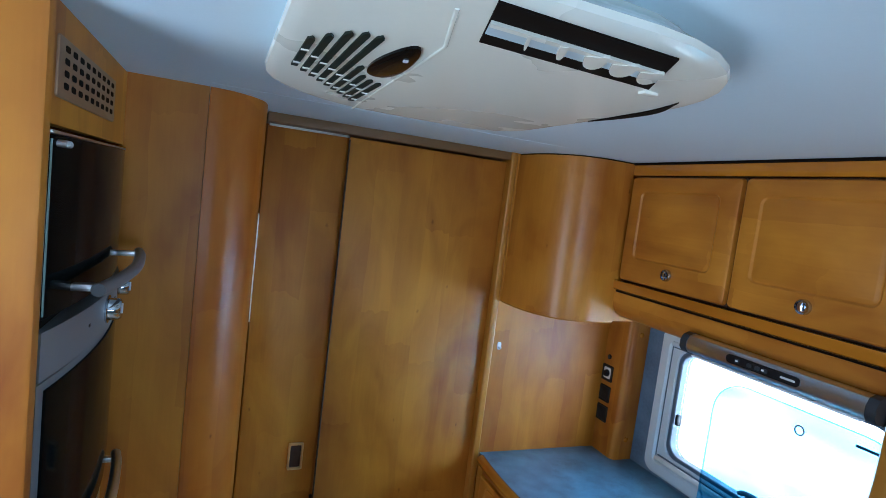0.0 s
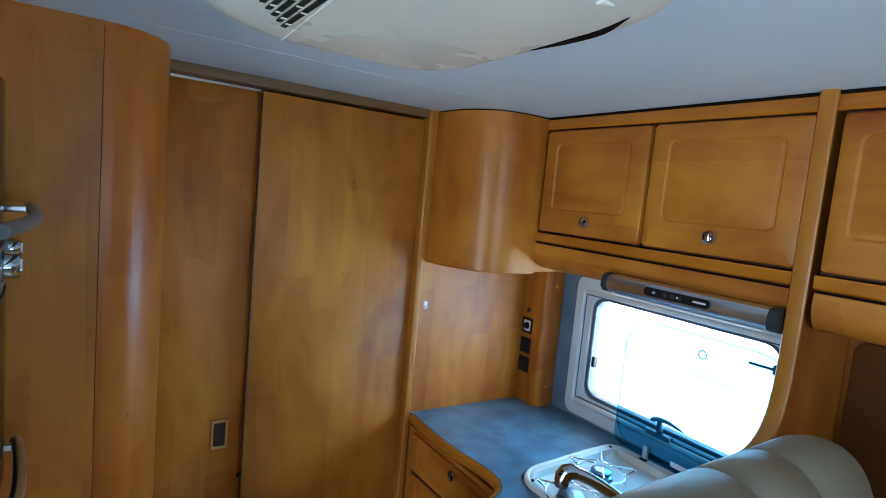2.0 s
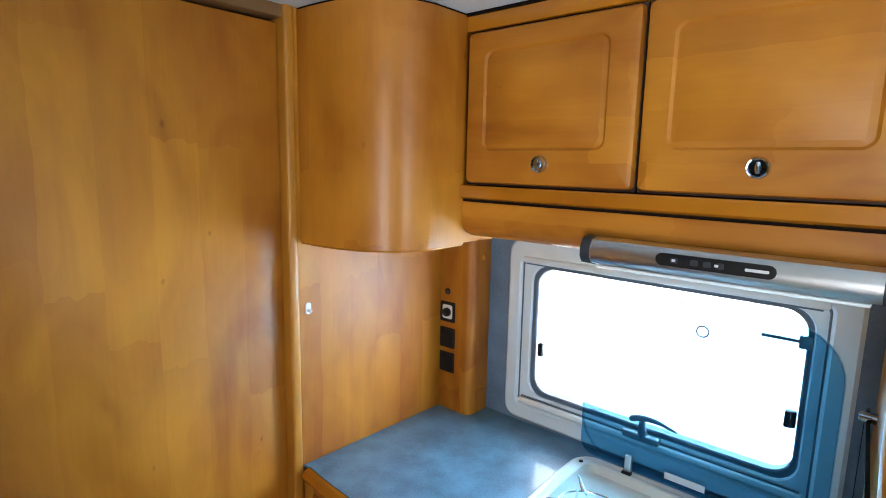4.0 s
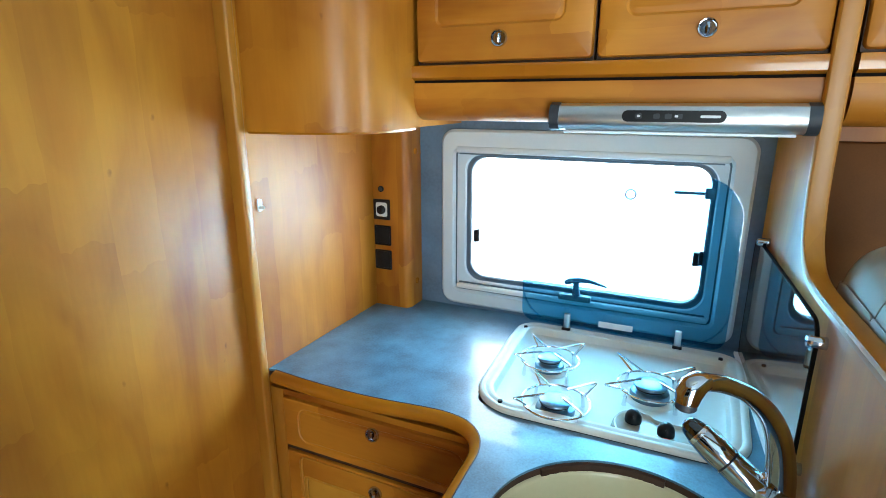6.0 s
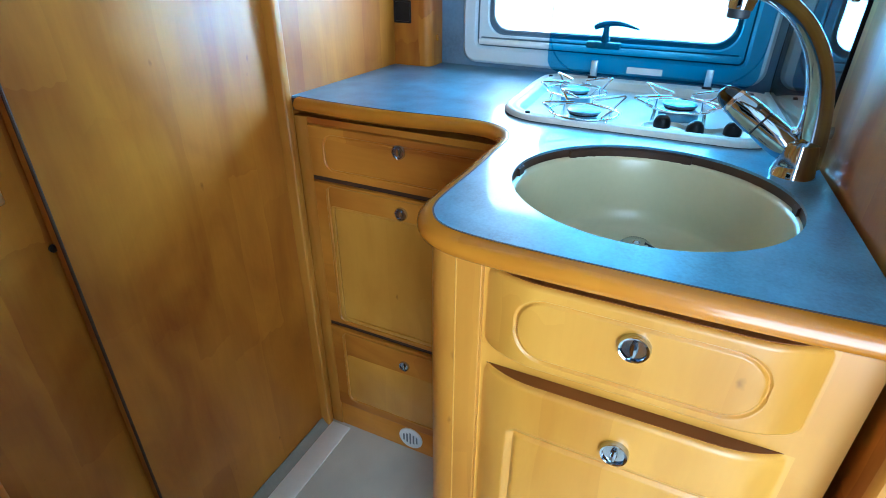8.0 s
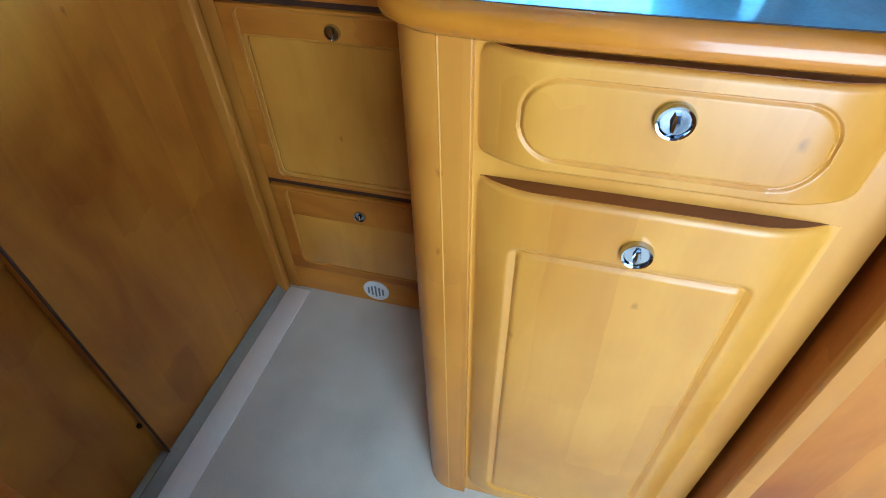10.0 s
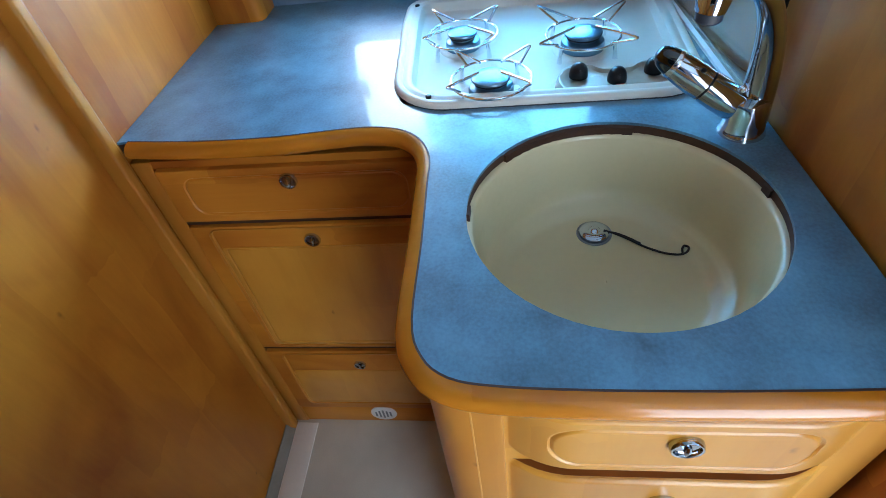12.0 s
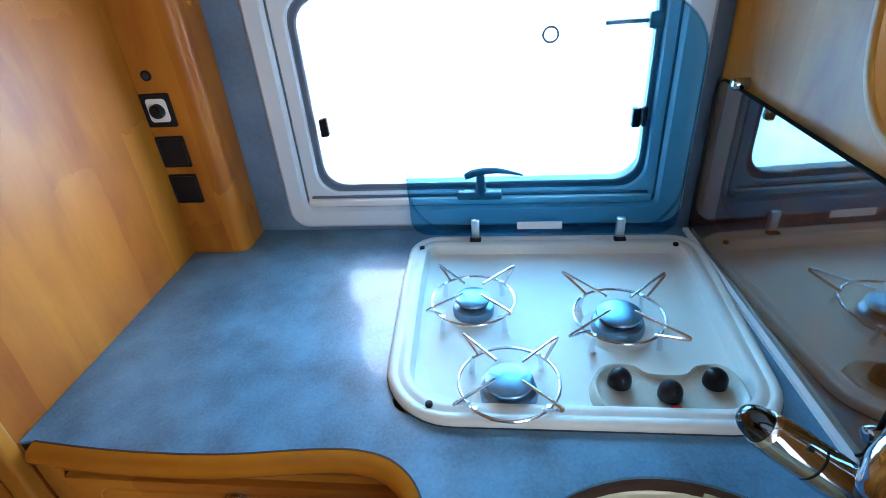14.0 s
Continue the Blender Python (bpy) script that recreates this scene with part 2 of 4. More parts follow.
def merge(bm, other):
    """Adds other to bm and returns bm; other alone if bm is None."""
    if bm is None:
        return other
    vs = {v: bm.verts.new(v.co) for v in other.verts}
    for f in other.faces:
        bm.faces.new([vs[v] for v in f.verts])
    other.free()
    return bm


def loft(loops, cap0=True, cap1=True, closed=False, bm=None, ring=True):
    """Skins loops of equally many points."""
    bm = bm or bmesh.new()
    rows = [[bm.verts.new(p) for p in loop] for loop in loops]
    count = len(rows[0])
    pairs = list(zip(rows, rows[1:])) + ([(rows[-1], rows[0])] if closed else [])
    for a, b in pairs:
        for k in range(count if ring else count - 1):
            j = (k + 1) % count
            bm.faces.new((a[k], a[j], b[j], b[k]))
    if cap0 and not closed:
        bm.faces.new(rows[0])
    if cap1 and not closed:
        bm.faces.new(rows[-1])
    return bm


def rrect(u0, u1, v0, v1, r, n=5, side=1):
    """A rectangle with rounded corners (r, or four: low-low, high-low, high-high, low-high) as points, anticlockwise."""
    rs = r if isinstance(r, (tuple, list)) else (r,) * 4
    pts = []
    for (cu, cv, a0), rad in zip(((u0, v0, 180), (u1, v0, 270), (u1, v1, 0), (u0, v1, 90)), rs):
        cu, cv = cu + (rad if cu == u0 else -rad), cv + (rad if cv == v0 else -rad)
        for k in range(n + 1):
            a = radians(a0 + 90 * k / n)
            pts.append((cu + rad * math.cos(a), cv + rad * math.sin(a)))
    if side > 1:
        full = []
        for k, p in enumerate(pts):
            full.append(p)
            if k % (n + 1) == n:
                q = pts[(k + 1) % len(pts)]
                full += [(p[0] + (q[0] - p[0]) * s / side, p[1] + (q[1] - p[1]) * s / side) for s in range(1, side)]
        pts = full
    return pts


def face_x(X):
    """Maps (u, v, w) to a front that looks towards -x: u along y, v up, w out of the front."""
    return lambda u, v, w: Vector((X - w, u, v))


def face_y(Y):
    return lambda u, v, w: Vector((u, Y - w, v))


def face_xp(X):
    return lambda u, v, w: Vector((X + w, u, v))


def panelled(to, u0, u1, v0, v1, thick, r=0.008, edge=0.006, groove=None, depth=0.003, sunk=0.0, side=6):
    """A cabinet front: rounded edges, and a routed groove or sunk field groove=(u0, u1, v0, v1, r, width)."""
    def ring(inset, w, rect=None, rad=None):
        a = rect or (u0, u1, v0, v1)
        pts = rrect(a[0] + inset, a[1] - inset, a[2] + inset, a[3] - inset, max(0.001, (r if rad is None else rad) - inset), 5, side)
        return [to(u, v, w) for u, v in pts]

    loops = [ring(0, -thick), ring(0, -edge), ring(edge * 0.3, -edge * 0.3), ring(edge, 0)]
    if groove:
        rect, rad, wd = groove[:4], groove[4], groove[5]
        loops += [ring(0, 0, rect, rad), ring(wd * 0.35, -depth, rect, rad), ring(wd * 0.65, -depth, rect, rad), ring(wd, -sunk, rect, rad)]
    return loft(loops)


def prism(points, z0, z1, bm=None, axis="z"):
    """An outline pushed from z0 to z1 along an axis."""
    def at(p, h):
        return {"z": Vector((p[0], p[1], h)), "y": Vector((p[0], h, p[1])), "x": Vector((h, p[0], p[1]))}[axis]
    return loft([[at(p, z0) for p in points], [at(p, z1) for p in points]], bm=bm)


def lathe(profile, at, axis=(0, 0, 1), n=28, bm=None, cap0=True, cap1=True):
    """Turns (radius, height) rows about an axis through a place."""
    m = Matrix.Translation(at) @ Vector((0, 0, 1)).rotation_difference(Vector(axis)).to_matrix().to_4x4()
    loops = [[m @ Vector((r * math.cos(2 * math.pi * k / n), r * math.sin(2 * math.pi * k / n), h)) for k in range(n)] for r, h in profile]
    return loft(loops, cap0, cap1, bm=bm)


def curve(points, steps=6, closed=False):
    """Catmull-Rom through points."""
    p = [Vector(q) for q in points]
    ext = [p[-1], *p, p[0], p[1]] if closed else [2 * p[0] - p[1], *p, 2 * p[-1] - p[-2]]
    out = []
    for a, b, c, d in zip(ext, ext[1:], ext[2:], ext[3:]):
        for s in range(steps):
            t = s / steps
            out.append(0.5 * ((2 * b) + (c - a) * t + (2 * a - 5 * b + 4 * c - d) * t * t + (3 * b - a - 3 * c + d) * t ** 3))
    return out if closed else [*out, p[-1]]


def tube(points, radius, n=10, bm=None, closed=False):
    """A round bar along points; radius may be one per point."""
    pts = [Vector(p) for p in points]
    count = len(pts)
    rad = radius if isinstance(radius, (list, tuple)) else [radius] * count
    side, loops = None, []
    for k, p in enumerate(pts):
        a, b = (pts[k - 1] if k or closed else p), (pts[(k + 1) % count] if k < count - 1 or closed else p)
        d = (b - a).normalized()
        if side is None:
            side = d.orthogonal().normalized()
        side = (side - d * side.dot(d)).normalized()
        up = d.cross(side)
        loops.append([p + rad[k] * (side * math.cos(2 * math.pi * j / n) + up * math.sin(2 * math.pi * j / n)) for j in range(n)])
    return loft(loops, closed=closed, bm=bm)


def offset(points, d):
    """A flat open line moved sideways by d (to its right)."""
    out = []
    for k, p in enumerate(points):
        a, b = points[max(k - 1, 0)], points[min(k + 1, len(points) - 1)]
        t = (Vector(b[:2]) - Vector(a[:2])).normalized()
        out.append(Vector((p[0] + t.y * d, p[1] - t.x * d)))
    return out


def ring_plate(to, outer, inner, w0, w1, edge=0.004, n=6):
    """A flat ring between two rounded rectangles (u0, u1, v0, v1, r), from depth w0 to w1."""
    def loop(q, d, w):
        return [to(u, v, w) for u, v in rrect(q[0] + d, q[1] - d, q[2] + d, q[3] - d, max(0.001, q[4] - d), n)]
    return loft([loop(outer, 0, w0), loop(outer, 0, w1 - edge), loop(outer, edge, w1), loop(inner, -edge, w1), loop(inner, 0, w1 - edge), loop(inner, 0, w0)], closed=True)


def knob(parent, at, r=0.015, axis=(-1, 0, 0)):
    """A round chrome push lock: rim, dished face and a turned bar."""
    a = Vector(axis)
    k = part("lock_knob", lathe([(r, -0.001), (r, 0.003), (r * 0.92, 0.006), (r * 0.80, 0.0055), (r * 0.72, 0.003), (0.001, 0.0028)], at, axis), CHROME, parent, "round chrome push lock")
    c = Vector(at) + a * 0.005
    part("turn_bar", tube([c + Vector((0, 0, -r * 0.5)), c, c + Vector((0, 0, r * 0.5))], [r * 0.14, r * 0.26, r * 0.14], 8), CHROME, k)
    return k

# ---- plan: the shell of the caravan ----
TOP = 0.905      # worktop
CEIL = 1.826
WALLX = 1.885    # kitchen window wall
PARTY = 2.038    # fixed front panel
FRONTX = 1.385   # drawer fronts by the sliding door
SINKX = 0.962    # sink unit fronts
UPX = 1.612      # overhead cabinet fronts


def side_y(x):
    """The low partition beside the sink runs a little askew."""
    return 1.100 + 0.058 * (x - 1.1)


solid("floor", box(-0.2, 1.95, -1.3, 2.2, -0.03, 0.0), VINYL, "grey-beige patterned vinyl floor covering with faint wear", "floor", kind="structure")
solid("floor_sill", box(0.3, FRONTX - 0.012, 1.974, 2.033, 0.0, 0.004, 0.0012), SILL, "pale floor sill strip along the sliding door", "sill", kind="structure")
# cove colour is darkened to hold the shade along the door
solid("floor_cove", prism([(2.033, 0.0), (2.033, 0.003), (2.040, 0.006), (2.047, 0.012), (2.052, 0.024), (2.0545, 0.024), (2.0545, 0.0)], 0.3, 1.356, axis="x"), shade("shaded_grey_cove", (0.26, 0.245, 0.20), 0.6, vary=0.15, scale=12), "grey vinyl cove, darkened for the shade at the foot of the door", "trim", kind="structure")
solid("ceiling", box(-0.2, 1.95, -1.3, 2.2, CEIL, CEIL + 0.04), CEILING, "smooth bluish white ceiling board", "ceiling", kind="structure")

solid("ceiling_joint", box(0.56, 1.356, 1.7535, 1.7570, CEIL - 0.0008, CEIL), CEILING, "fine pale joint strip across the ceiling", "trim", kind="structure")


def wall_with_hole(to, u0, u1, v0, v1, hole, thick):
    """A wall slab with one rounded opening through it."""
    n = 6
    outer = rrect(u0, u1, v0, v1, 0.001, n)
    inner = rrect(*hole, n)
    return loft([[to(u, v, -thick) for u, v in outer], [to(u, v, 0) for u, v in outer], [to(u, v, 0) for u, v in inner], [to(u, v, -thick) for u, v in inner]], closed=True)


WIN = (1.245, 1.795, 0.992, 1.308, 0.045)
solid("wall_east", wall_with_hole(face_x(WALLX), 1.13, 2.2, 0.0, CEIL, WIN, 0.035), WALLING, "mottled grey-blue kitchen wall board", "wall", kind="structure")
solid("wall_east_dinette", box(WALLX, WALLX + 0.035, -1.3, 1.13, 0, CEIL), WOOD, "plain dinette side wall", "wall", kind="structure")
solid("wall_north", box(-0.2, WALLX, 2.12, 2.15, 0, CEIL), WOOD, "bulkhead behind the sliding door", "wall", kind="structure")
solid("wall_west", wall_with_hole(face_xp(-0.15), -1.3, 2.12, 0, CEIL, (0.43, 1.09, 0.15, 1.75, 0.06), 0.035), WALLING, "side wall with the open entrance", "wall", kind="structure")
solid("wall_south", wall_with_hole(lambda u, v, w: Vector((u, -1.2 + w, v)), -0.15, WALLX, 0, CEIL, (0.50, 1.54, 1.02, 1.56, 0.06), 0.035), WALLING, "rear wall with a window opening", "wall", kind="structure")

# outside: bright ground, and a glowing sheet for the pale, washed-out horizon
ground = solid("ground", box(-60, 60, -60, 60, -0.62, -0.6), shade("pale_gravel_ground", (0.66, 0.64, 0.58), 0.9, vary=0.2, scale=1.5), "pale sunlit ground outside the caravan", "ground", kind="structure")


def glowing_distance():
    mat, n, l, b = links_of("glowing_bright_distance")
    n.remove(b)
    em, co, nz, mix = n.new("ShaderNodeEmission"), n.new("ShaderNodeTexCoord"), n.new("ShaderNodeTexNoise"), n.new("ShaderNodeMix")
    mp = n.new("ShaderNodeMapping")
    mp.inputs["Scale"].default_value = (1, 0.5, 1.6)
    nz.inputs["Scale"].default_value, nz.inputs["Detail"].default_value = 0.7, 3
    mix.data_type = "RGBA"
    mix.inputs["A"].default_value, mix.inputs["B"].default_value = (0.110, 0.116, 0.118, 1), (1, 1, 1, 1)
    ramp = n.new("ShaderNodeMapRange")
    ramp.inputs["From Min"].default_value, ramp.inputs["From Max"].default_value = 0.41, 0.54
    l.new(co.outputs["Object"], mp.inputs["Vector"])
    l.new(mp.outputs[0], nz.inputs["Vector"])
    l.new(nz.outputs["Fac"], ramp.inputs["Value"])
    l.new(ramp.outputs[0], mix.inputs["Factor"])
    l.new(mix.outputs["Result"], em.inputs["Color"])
    # the sheet emits its own light in place of the daylight outside
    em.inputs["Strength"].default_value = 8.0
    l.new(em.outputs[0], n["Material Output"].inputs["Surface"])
    return mat


solid("backdrop", box(5.0, 5.05, -6, 8, -0.6, 4.5), glowing_distance(), "glowing sheet for the washed-out bright distance beyond the window", "backdrop", kind="structure")

# ---- front bulkhead: sliding door, posts, fixed panel ----
DOORY = 2.056
door = thing("sliding_door", (1.1, DOORY, 0.006), "honey-coloured alder sliding door, closed, one tall flush leaf", "door")
part("leaf", panelled(face_y(DOORY), 0.890, 1.356, 0.008, 1.797, 0.022, 0.003, 0.002), WOOD, door)
part("stop_bead", tube([(0.888, DOORY - 0.002, 0.02), (0.888, DOORY - 0.002, 0.9), (0.888, DOORY - 0.002, 1.79)], 0.0025, 8), BROWN, door, "dark edge seal")
leaf2 = thing("sliding_door", (0.78, DOORY + 0.02, 0.006), "narrow alder door leaf with a gilt flush pull", "door")
part("leaf", panelled(face_y(DOORY + 0.024), 0.685, 0.905, 0.008, 1.797, 0.02, 0.003, 0.002), WOOD, leaf2)
# white strip imitates the slit of daylight beside the leaf
part("edge_strip", box(0.678, 0.6835, DOORY + 0.004, DOORY + 0.026, 1.30, 1.575), WHITE, leaf2, "white strip for daylight through the door gap")
pull = part("flush_pull", ring_plate(face_y(DOORY + 0.024), (0.814, 0.854, 0.884, 0.960, 0.004), (0.8195, 0.8485, 0.8905, 0.9535, 0.003), -0.004, 0.006, 0.001), BRASS, leaf2, "rectangular gilt flush pull")
part("recess", box(0.8185, 0.8495, DOORY + 0.0235, DOORY + 0.026, 0.8895, 0.9545), BROWN, pull, "dark hollow of the pull")
for z in (0.80, 0.12):
    part("door_bumper", lathe([(0.006, 0), (0.006, 0.004), (0.004, 0.006)], (0.888, DOORY + 0.024, z), (0, -1, 0), 12), BLACK, leaf2)
solid("door_rail", box(0.682, 1.357, 2.036, 2.11, 1.803, CEIL, 0.002), timber("greyed_rail_wood", (0.16, 0.085, 0.03), (0.24, 0.14, 0.06), "x"), "brown head rail over the sliding door", "rail", kind="structure")
# white strip painted in for light showing between leaf and rail
solid("rail_gap_light", box(0.69, 0.893, 2.085, 2.088, 1.797, 1.803), WHITE, "white strip for the light in the gap above the narrow leaf", "track", kind="structure")
solid("door_post", prism(rrect(1.357, 1.379, 2.032, 2.10, 0.006, 4), 0.0, CEIL), EDGE_UP, "slim alder post with rounded edges", "post", kind="structure")
solid("partition_panel", box(1.379, WALLX, PARTY, PARTY + 0.02, 0.0, CEIL), WOOD, "glossy alder panel above the worktop", "panel", kind="structure")
clip = thing("wall_clip", (1.388 + 0.012, PARTY, 1.25), "small clear plastic hook on the alder panel", "hook")
part("plate", prism(rrect(1.394, 1.406, 1.238, 1.262, 0.005, 4), PARTY - 0.003, PARTY, axis="y"), WHITE, clip)
part("peg", lathe([(0.004, 0), (0.0035, 0.008), (0.002, 0.01)], (1.4, PARTY - 0.003, 1.246), (0, -1, 0), 10), WHITE, clip)

# ---- tower with the oven ----
TX = 0.418
solid("tower_panel", box(TX - 0.005, 0.556, 1.805, 1.825, 0, CEIL), WOOD, "tall alder end panel beside the oven", "panel", kind="structure")
post_line = [(0.557, 1.806), (0.580, 1.808), (0.610, 1.820), (0.640, 1.848), (0.662, 1.885), (0.672, 1.93), (0.677, 2.10), (0.557, 2.10)]
solid("rounded_post", prism([p[:2] for p in curve([(*p, 0) for p in post_line[:6]], 5)] + post_line[6:], 0, CEIL), timber("reddish_alder", (0.28, 0.058, 0.003), (0.50, 0.168, 0.012), "z", 0.44, 0.2, 0.24), "bowed alder corner post with a soft sheen", "post", kind="structure")
tower = thing("oven_cabinet", (0.15, 1.56, 0), "tall alder cabinet housing the oven", "cabinet")
part("end_panel", panelled(face_y(1.306), -0.14, TX + 0.006, 0.004, CEIL - 0.003, 0.018, 0.006, 0.005), WOOD, tower, "plain alder end panel")
part("top_rail", box(TX - 0.02, TX, 1.325, 1.804, 1.694, CEIL - 0.002), WOOD, tower)
part("lower_front", panelled(face_xp(TX + 0.002), 1.330, 1.800, 0.06, 1.085, 0.02, 0.004, 0.004), WOOD, tower, "plain alder cupboard door")
part("plinth", box(TX - 0.02, TX - 0.004, 1.325, 1.804, 0.0, 0.06), BROWN, tower)
part("back", box(-0.14, -0.12, 1.325, 1.804, 0.0, CEIL - 0.002), WOOD, tower)
grille = thing("air_grille", (TX, 1.52, 1.733), "slotted metal air grille above the oven", "vent")
gplate = part("plate", panelled(face_xp(TX + 0.003), 1.356, 1.682, 1.724, 1.790, 0.003, 0.004, 0.001), shade("bronze_grille_metal", (0.34, 0.22, 0.13), 0.38, 0.5, 0.08), grille)
for row in range(4):
    for col in range(9):
        u, v = 1.376 + col * 0.0332, 1.735 + row * 0.0135
        part("slot", prism(rrect(u + 0.003, u + 0.023, v, v + 0.0072, 0.003, 2), TX + 0.0025, TX + 0.0034, axis="x"), GAP, gplate)

oven = thing("oven", (TX, 1.56, 1.09), "built-in grey and black glass oven with grill flap", "oven")
O0, O1 = 1.334, 1.798


def bowed(u0, u1, v0, v1, w0, w1, rise, n=10):
    """A front that bulges towards the room between two sides."""
    us = [u0 + (u1 - u0) * k / n for k in range(n + 1)]
    arc = lambda u: rise * (1 - ((u - (O0 + O1) / 2) / ((O1 - O0) / 2)) ** 2)  # noqa: E731
    section = [(u, w1 + arc(u)) for u in us] + [(u1, w0), (u0, w0)]
    return loft([[Vector((TX + w, u, v)) for u, w in section] for v in (v0, v0 + 0.003, v1 - 0.003, v1)], bm=None)


def bowed_handle(z, out, material, parent):
    """A bowed bar with cut ends, held off the front by two brackets."""
    line = [(TX + out - 0.010, 1.392, z), (TX + out - 0.001, 1.45, z), (TX + out + 0.007, 1.565, z), (TX + out - 0.001, 1.68, z), (TX + out - 0.010, 1.736, z)]
    h = part("handle", tube(curve(line, 5), 0.0085, 12), material, parent, "bowed silver bar handle")
    for y, w in ((1.412, 0.014), (1.716, 0.012)):
        part("bracket", box(TX + 0.004, TX + out - 0.006, y - w / 2, y + w / 2, z - 0.005, z + 0.004, 0.002), ALU, h, "bright metal bracket")


flap = part("grill_flap", bowed(O0, O1, 1.482, 1.682, -0.02, 0.004, 0.022), DARKGLASS, oven, "black glass grill flap")
part("edge_strip", box(TX - 0.02, TX + 0.004, 1.327, 1.333, 1.482, 1.684), ALU, oven, "bright metal side strip")
bowed_handle(1.506, 0.056, GREY, flap)
part("glass_edge", box(TX + 0.0045, TX + 0.006, 1.3345, 1.3375, 1.486, 1.678), shade("greenish_glass_edge", (0.25, 0.40, 0.38), 0.2), flap, "pale green glass edge")
for y in (1.352, 1.366):
    part("hinge_pin", lathe([(0.004, 0), (0.004, 0.010), (0.002, 0.012)], (TX + 0.006, y, 1.674), (1, 0, 0), 12), ALU, flap)
part("top_profile", box(TX - 0.004, TX + 0.006, O0, O1, 1.6835, 1.6875, 0.001), ALU, oven, "bright profile above the flap")
part("shadow_gap", box(TX - 0.02, TX, O0, O1, 1.468, 1.482), GAP, oven)
panel = part("control_panel", bowed(O0, O1, 1.412, 1.468, -0.02, 0.006, 0.024), GREY, oven, "silver grey control fascia")
for u, rad in ((1.565, 0.017), (1.735, 0.015)):
    rise = 0.030 - 0.024 * ((u - 1.566) / 0.232) ** 2
    kn = part("knob", lathe([(rad * 1.25, -0.002), (rad * 1.25, 0.002), (rad, 0.003), (rad * 0.95, 0.016), (rad * 0.8, 0.019)], (TX + rise, u, 1.442), (1, 0, 0), 22), CHROME, panel, "round silver knob")
    part("pointer", box(TX + rise + 0.018, TX + rise + 0.0205, u - 0.0015, u + 0.0015, 1.436, 1.451), LETTER, kn)
for u in (1.470, 1.615, 1.640):
    rise = 0.030 - 0.024 * ((u - 1.566) / 0.232) ** 2
    part("printed_mark", box(TX + rise - 0.002, TX + rise + 0.0006, u - 0.004, u + 0.004, 1.440, 1.444), BLACK, panel)
odoor = part("oven_door", bowed(O0, O1, 1.112, 1.408, -0.02, 0.004, 0.022), GREY, oven, "silver-framed oven door")
part("glass", bowed(O0 + 0.016, O1 - 0.012, 1.130, 1.398, 0.0, 0.0065, 0.0225), DARKGLASS, odoor, "black oven window")
bowed_handle(1.130, 0.042, ALU, odoor)

# ---- roof air conditioner ----
ac = thing("air_conditioner", (0.84, 1.24, CEIL), "ivory plastic roof air conditioner with vents", "air conditioner")
ACZ = 1.793
shape = rrect(0.624, 1.052, 0.950, 1.540, (0.11, 0.19, 0.10, 0.20), 8, 6)
mid = Vector((0.84, 1.22))


def shrunk(f, z):
    return [Vector((mid.x + (p[0] - mid.x) * f, mid.y + (p[1] - mid.y) * f, z)) for p in shape]


part("housing", loft([shrunk(0.86, CEIL), shrunk(0.885, CEIL - 0.008), shrunk(0.945, CEIL - 0.017), shrunk(0.990, ACZ + 0.008), shrunk(0.984, ACZ + 0.003), shrunk(0.955, ACZ + 0.0006), shrunk(0.92, ACZ), shrunk(0.5, ACZ - 0.0006)]), HOUSING, ac)


def ac_part(name, bm, material, parent, label=""):
    """Details of the underside, drawn at four fifths of their size."""
    for v in bm.verts:
        v.co.x, v.co.y = 0.59 + (v.co.x - 0.59) * 1.25, 0.65 + (v.co.y - 0.65) * 1.25
    return part(name, bm, material, parent, label)


SLIT = shade("dark_green_intake", (0.010, 0.018, 0.015), 0.6, spec=0.2)
for k in range(9):
    x = 0.641 + 0.010 * k
    y0 = (1.050, 1.032, 1.016, 1.009, 1.009, 1.105, 1.139, 1.152, 1.160)[k]
    y1 = 1.156 + 0.0165 * k
    ac_part("intake_slit", prism([(x - 0.0028, y0 + 0.006), (x, y0), (x + 0.0028, y0 + 0.006), (x + 0.0028, y1), (x - 0.0028, y1)], ACZ - 0.0022, ACZ + 0.004), SLIT, ac)
    ac_part("slit_bar", box(x - 0.003, x + 0.003, y1 - 0.020, y1 - 0.0165, ACZ - 0.0034, ACZ - 0.002), HOUSING, ac)
    if y1 - 0.074 > y0:
        ac_part("slit_bar", box(x - 0.003, x + 0.003, y1 - 0.069, y1 - 0.0665, ACZ - 0.0034, ACZ - 0.002), HOUSING, ac)
eye_loops = [[Vector((0.7075 + a * 0.0135 * math.cos(t) * (1 + 0.25 * math.sin(t)), 1.072 + a * 0.058 * math.sin(t), z)) for t in [2 * math.pi * k / 24 for k in range(24)]] for a, z in ((1.0, ACZ + 0.003), (1.0, ACZ - 0.003), (0.8, ACZ - 0.006), (0.3, ACZ - 0.007))]
eye = ac_part("receiver_window", loft(eye_loops), shade("black_glossy_lens", (0.004, 0.004, 0.004), 0.12, spec=0.04), ac, "glossy black oval receiver window")
ac_part("indicator", box(0.706, 0.709, 1.038, 1.042, ACZ - 0.0085, ACZ - 0.0068), LETTER, eye)
ac_part("seam", tube([(0.738, 1.35, ACZ), (0.730, 1.20, ACZ - 0.0008), (0.726, 1.08, ACZ - 0.0012), (0.722, 1.0, ACZ - 0.001), (0.700, 0.93, ACZ)], 0.0015, 8), HOUSING, ac, "raised moulding line")
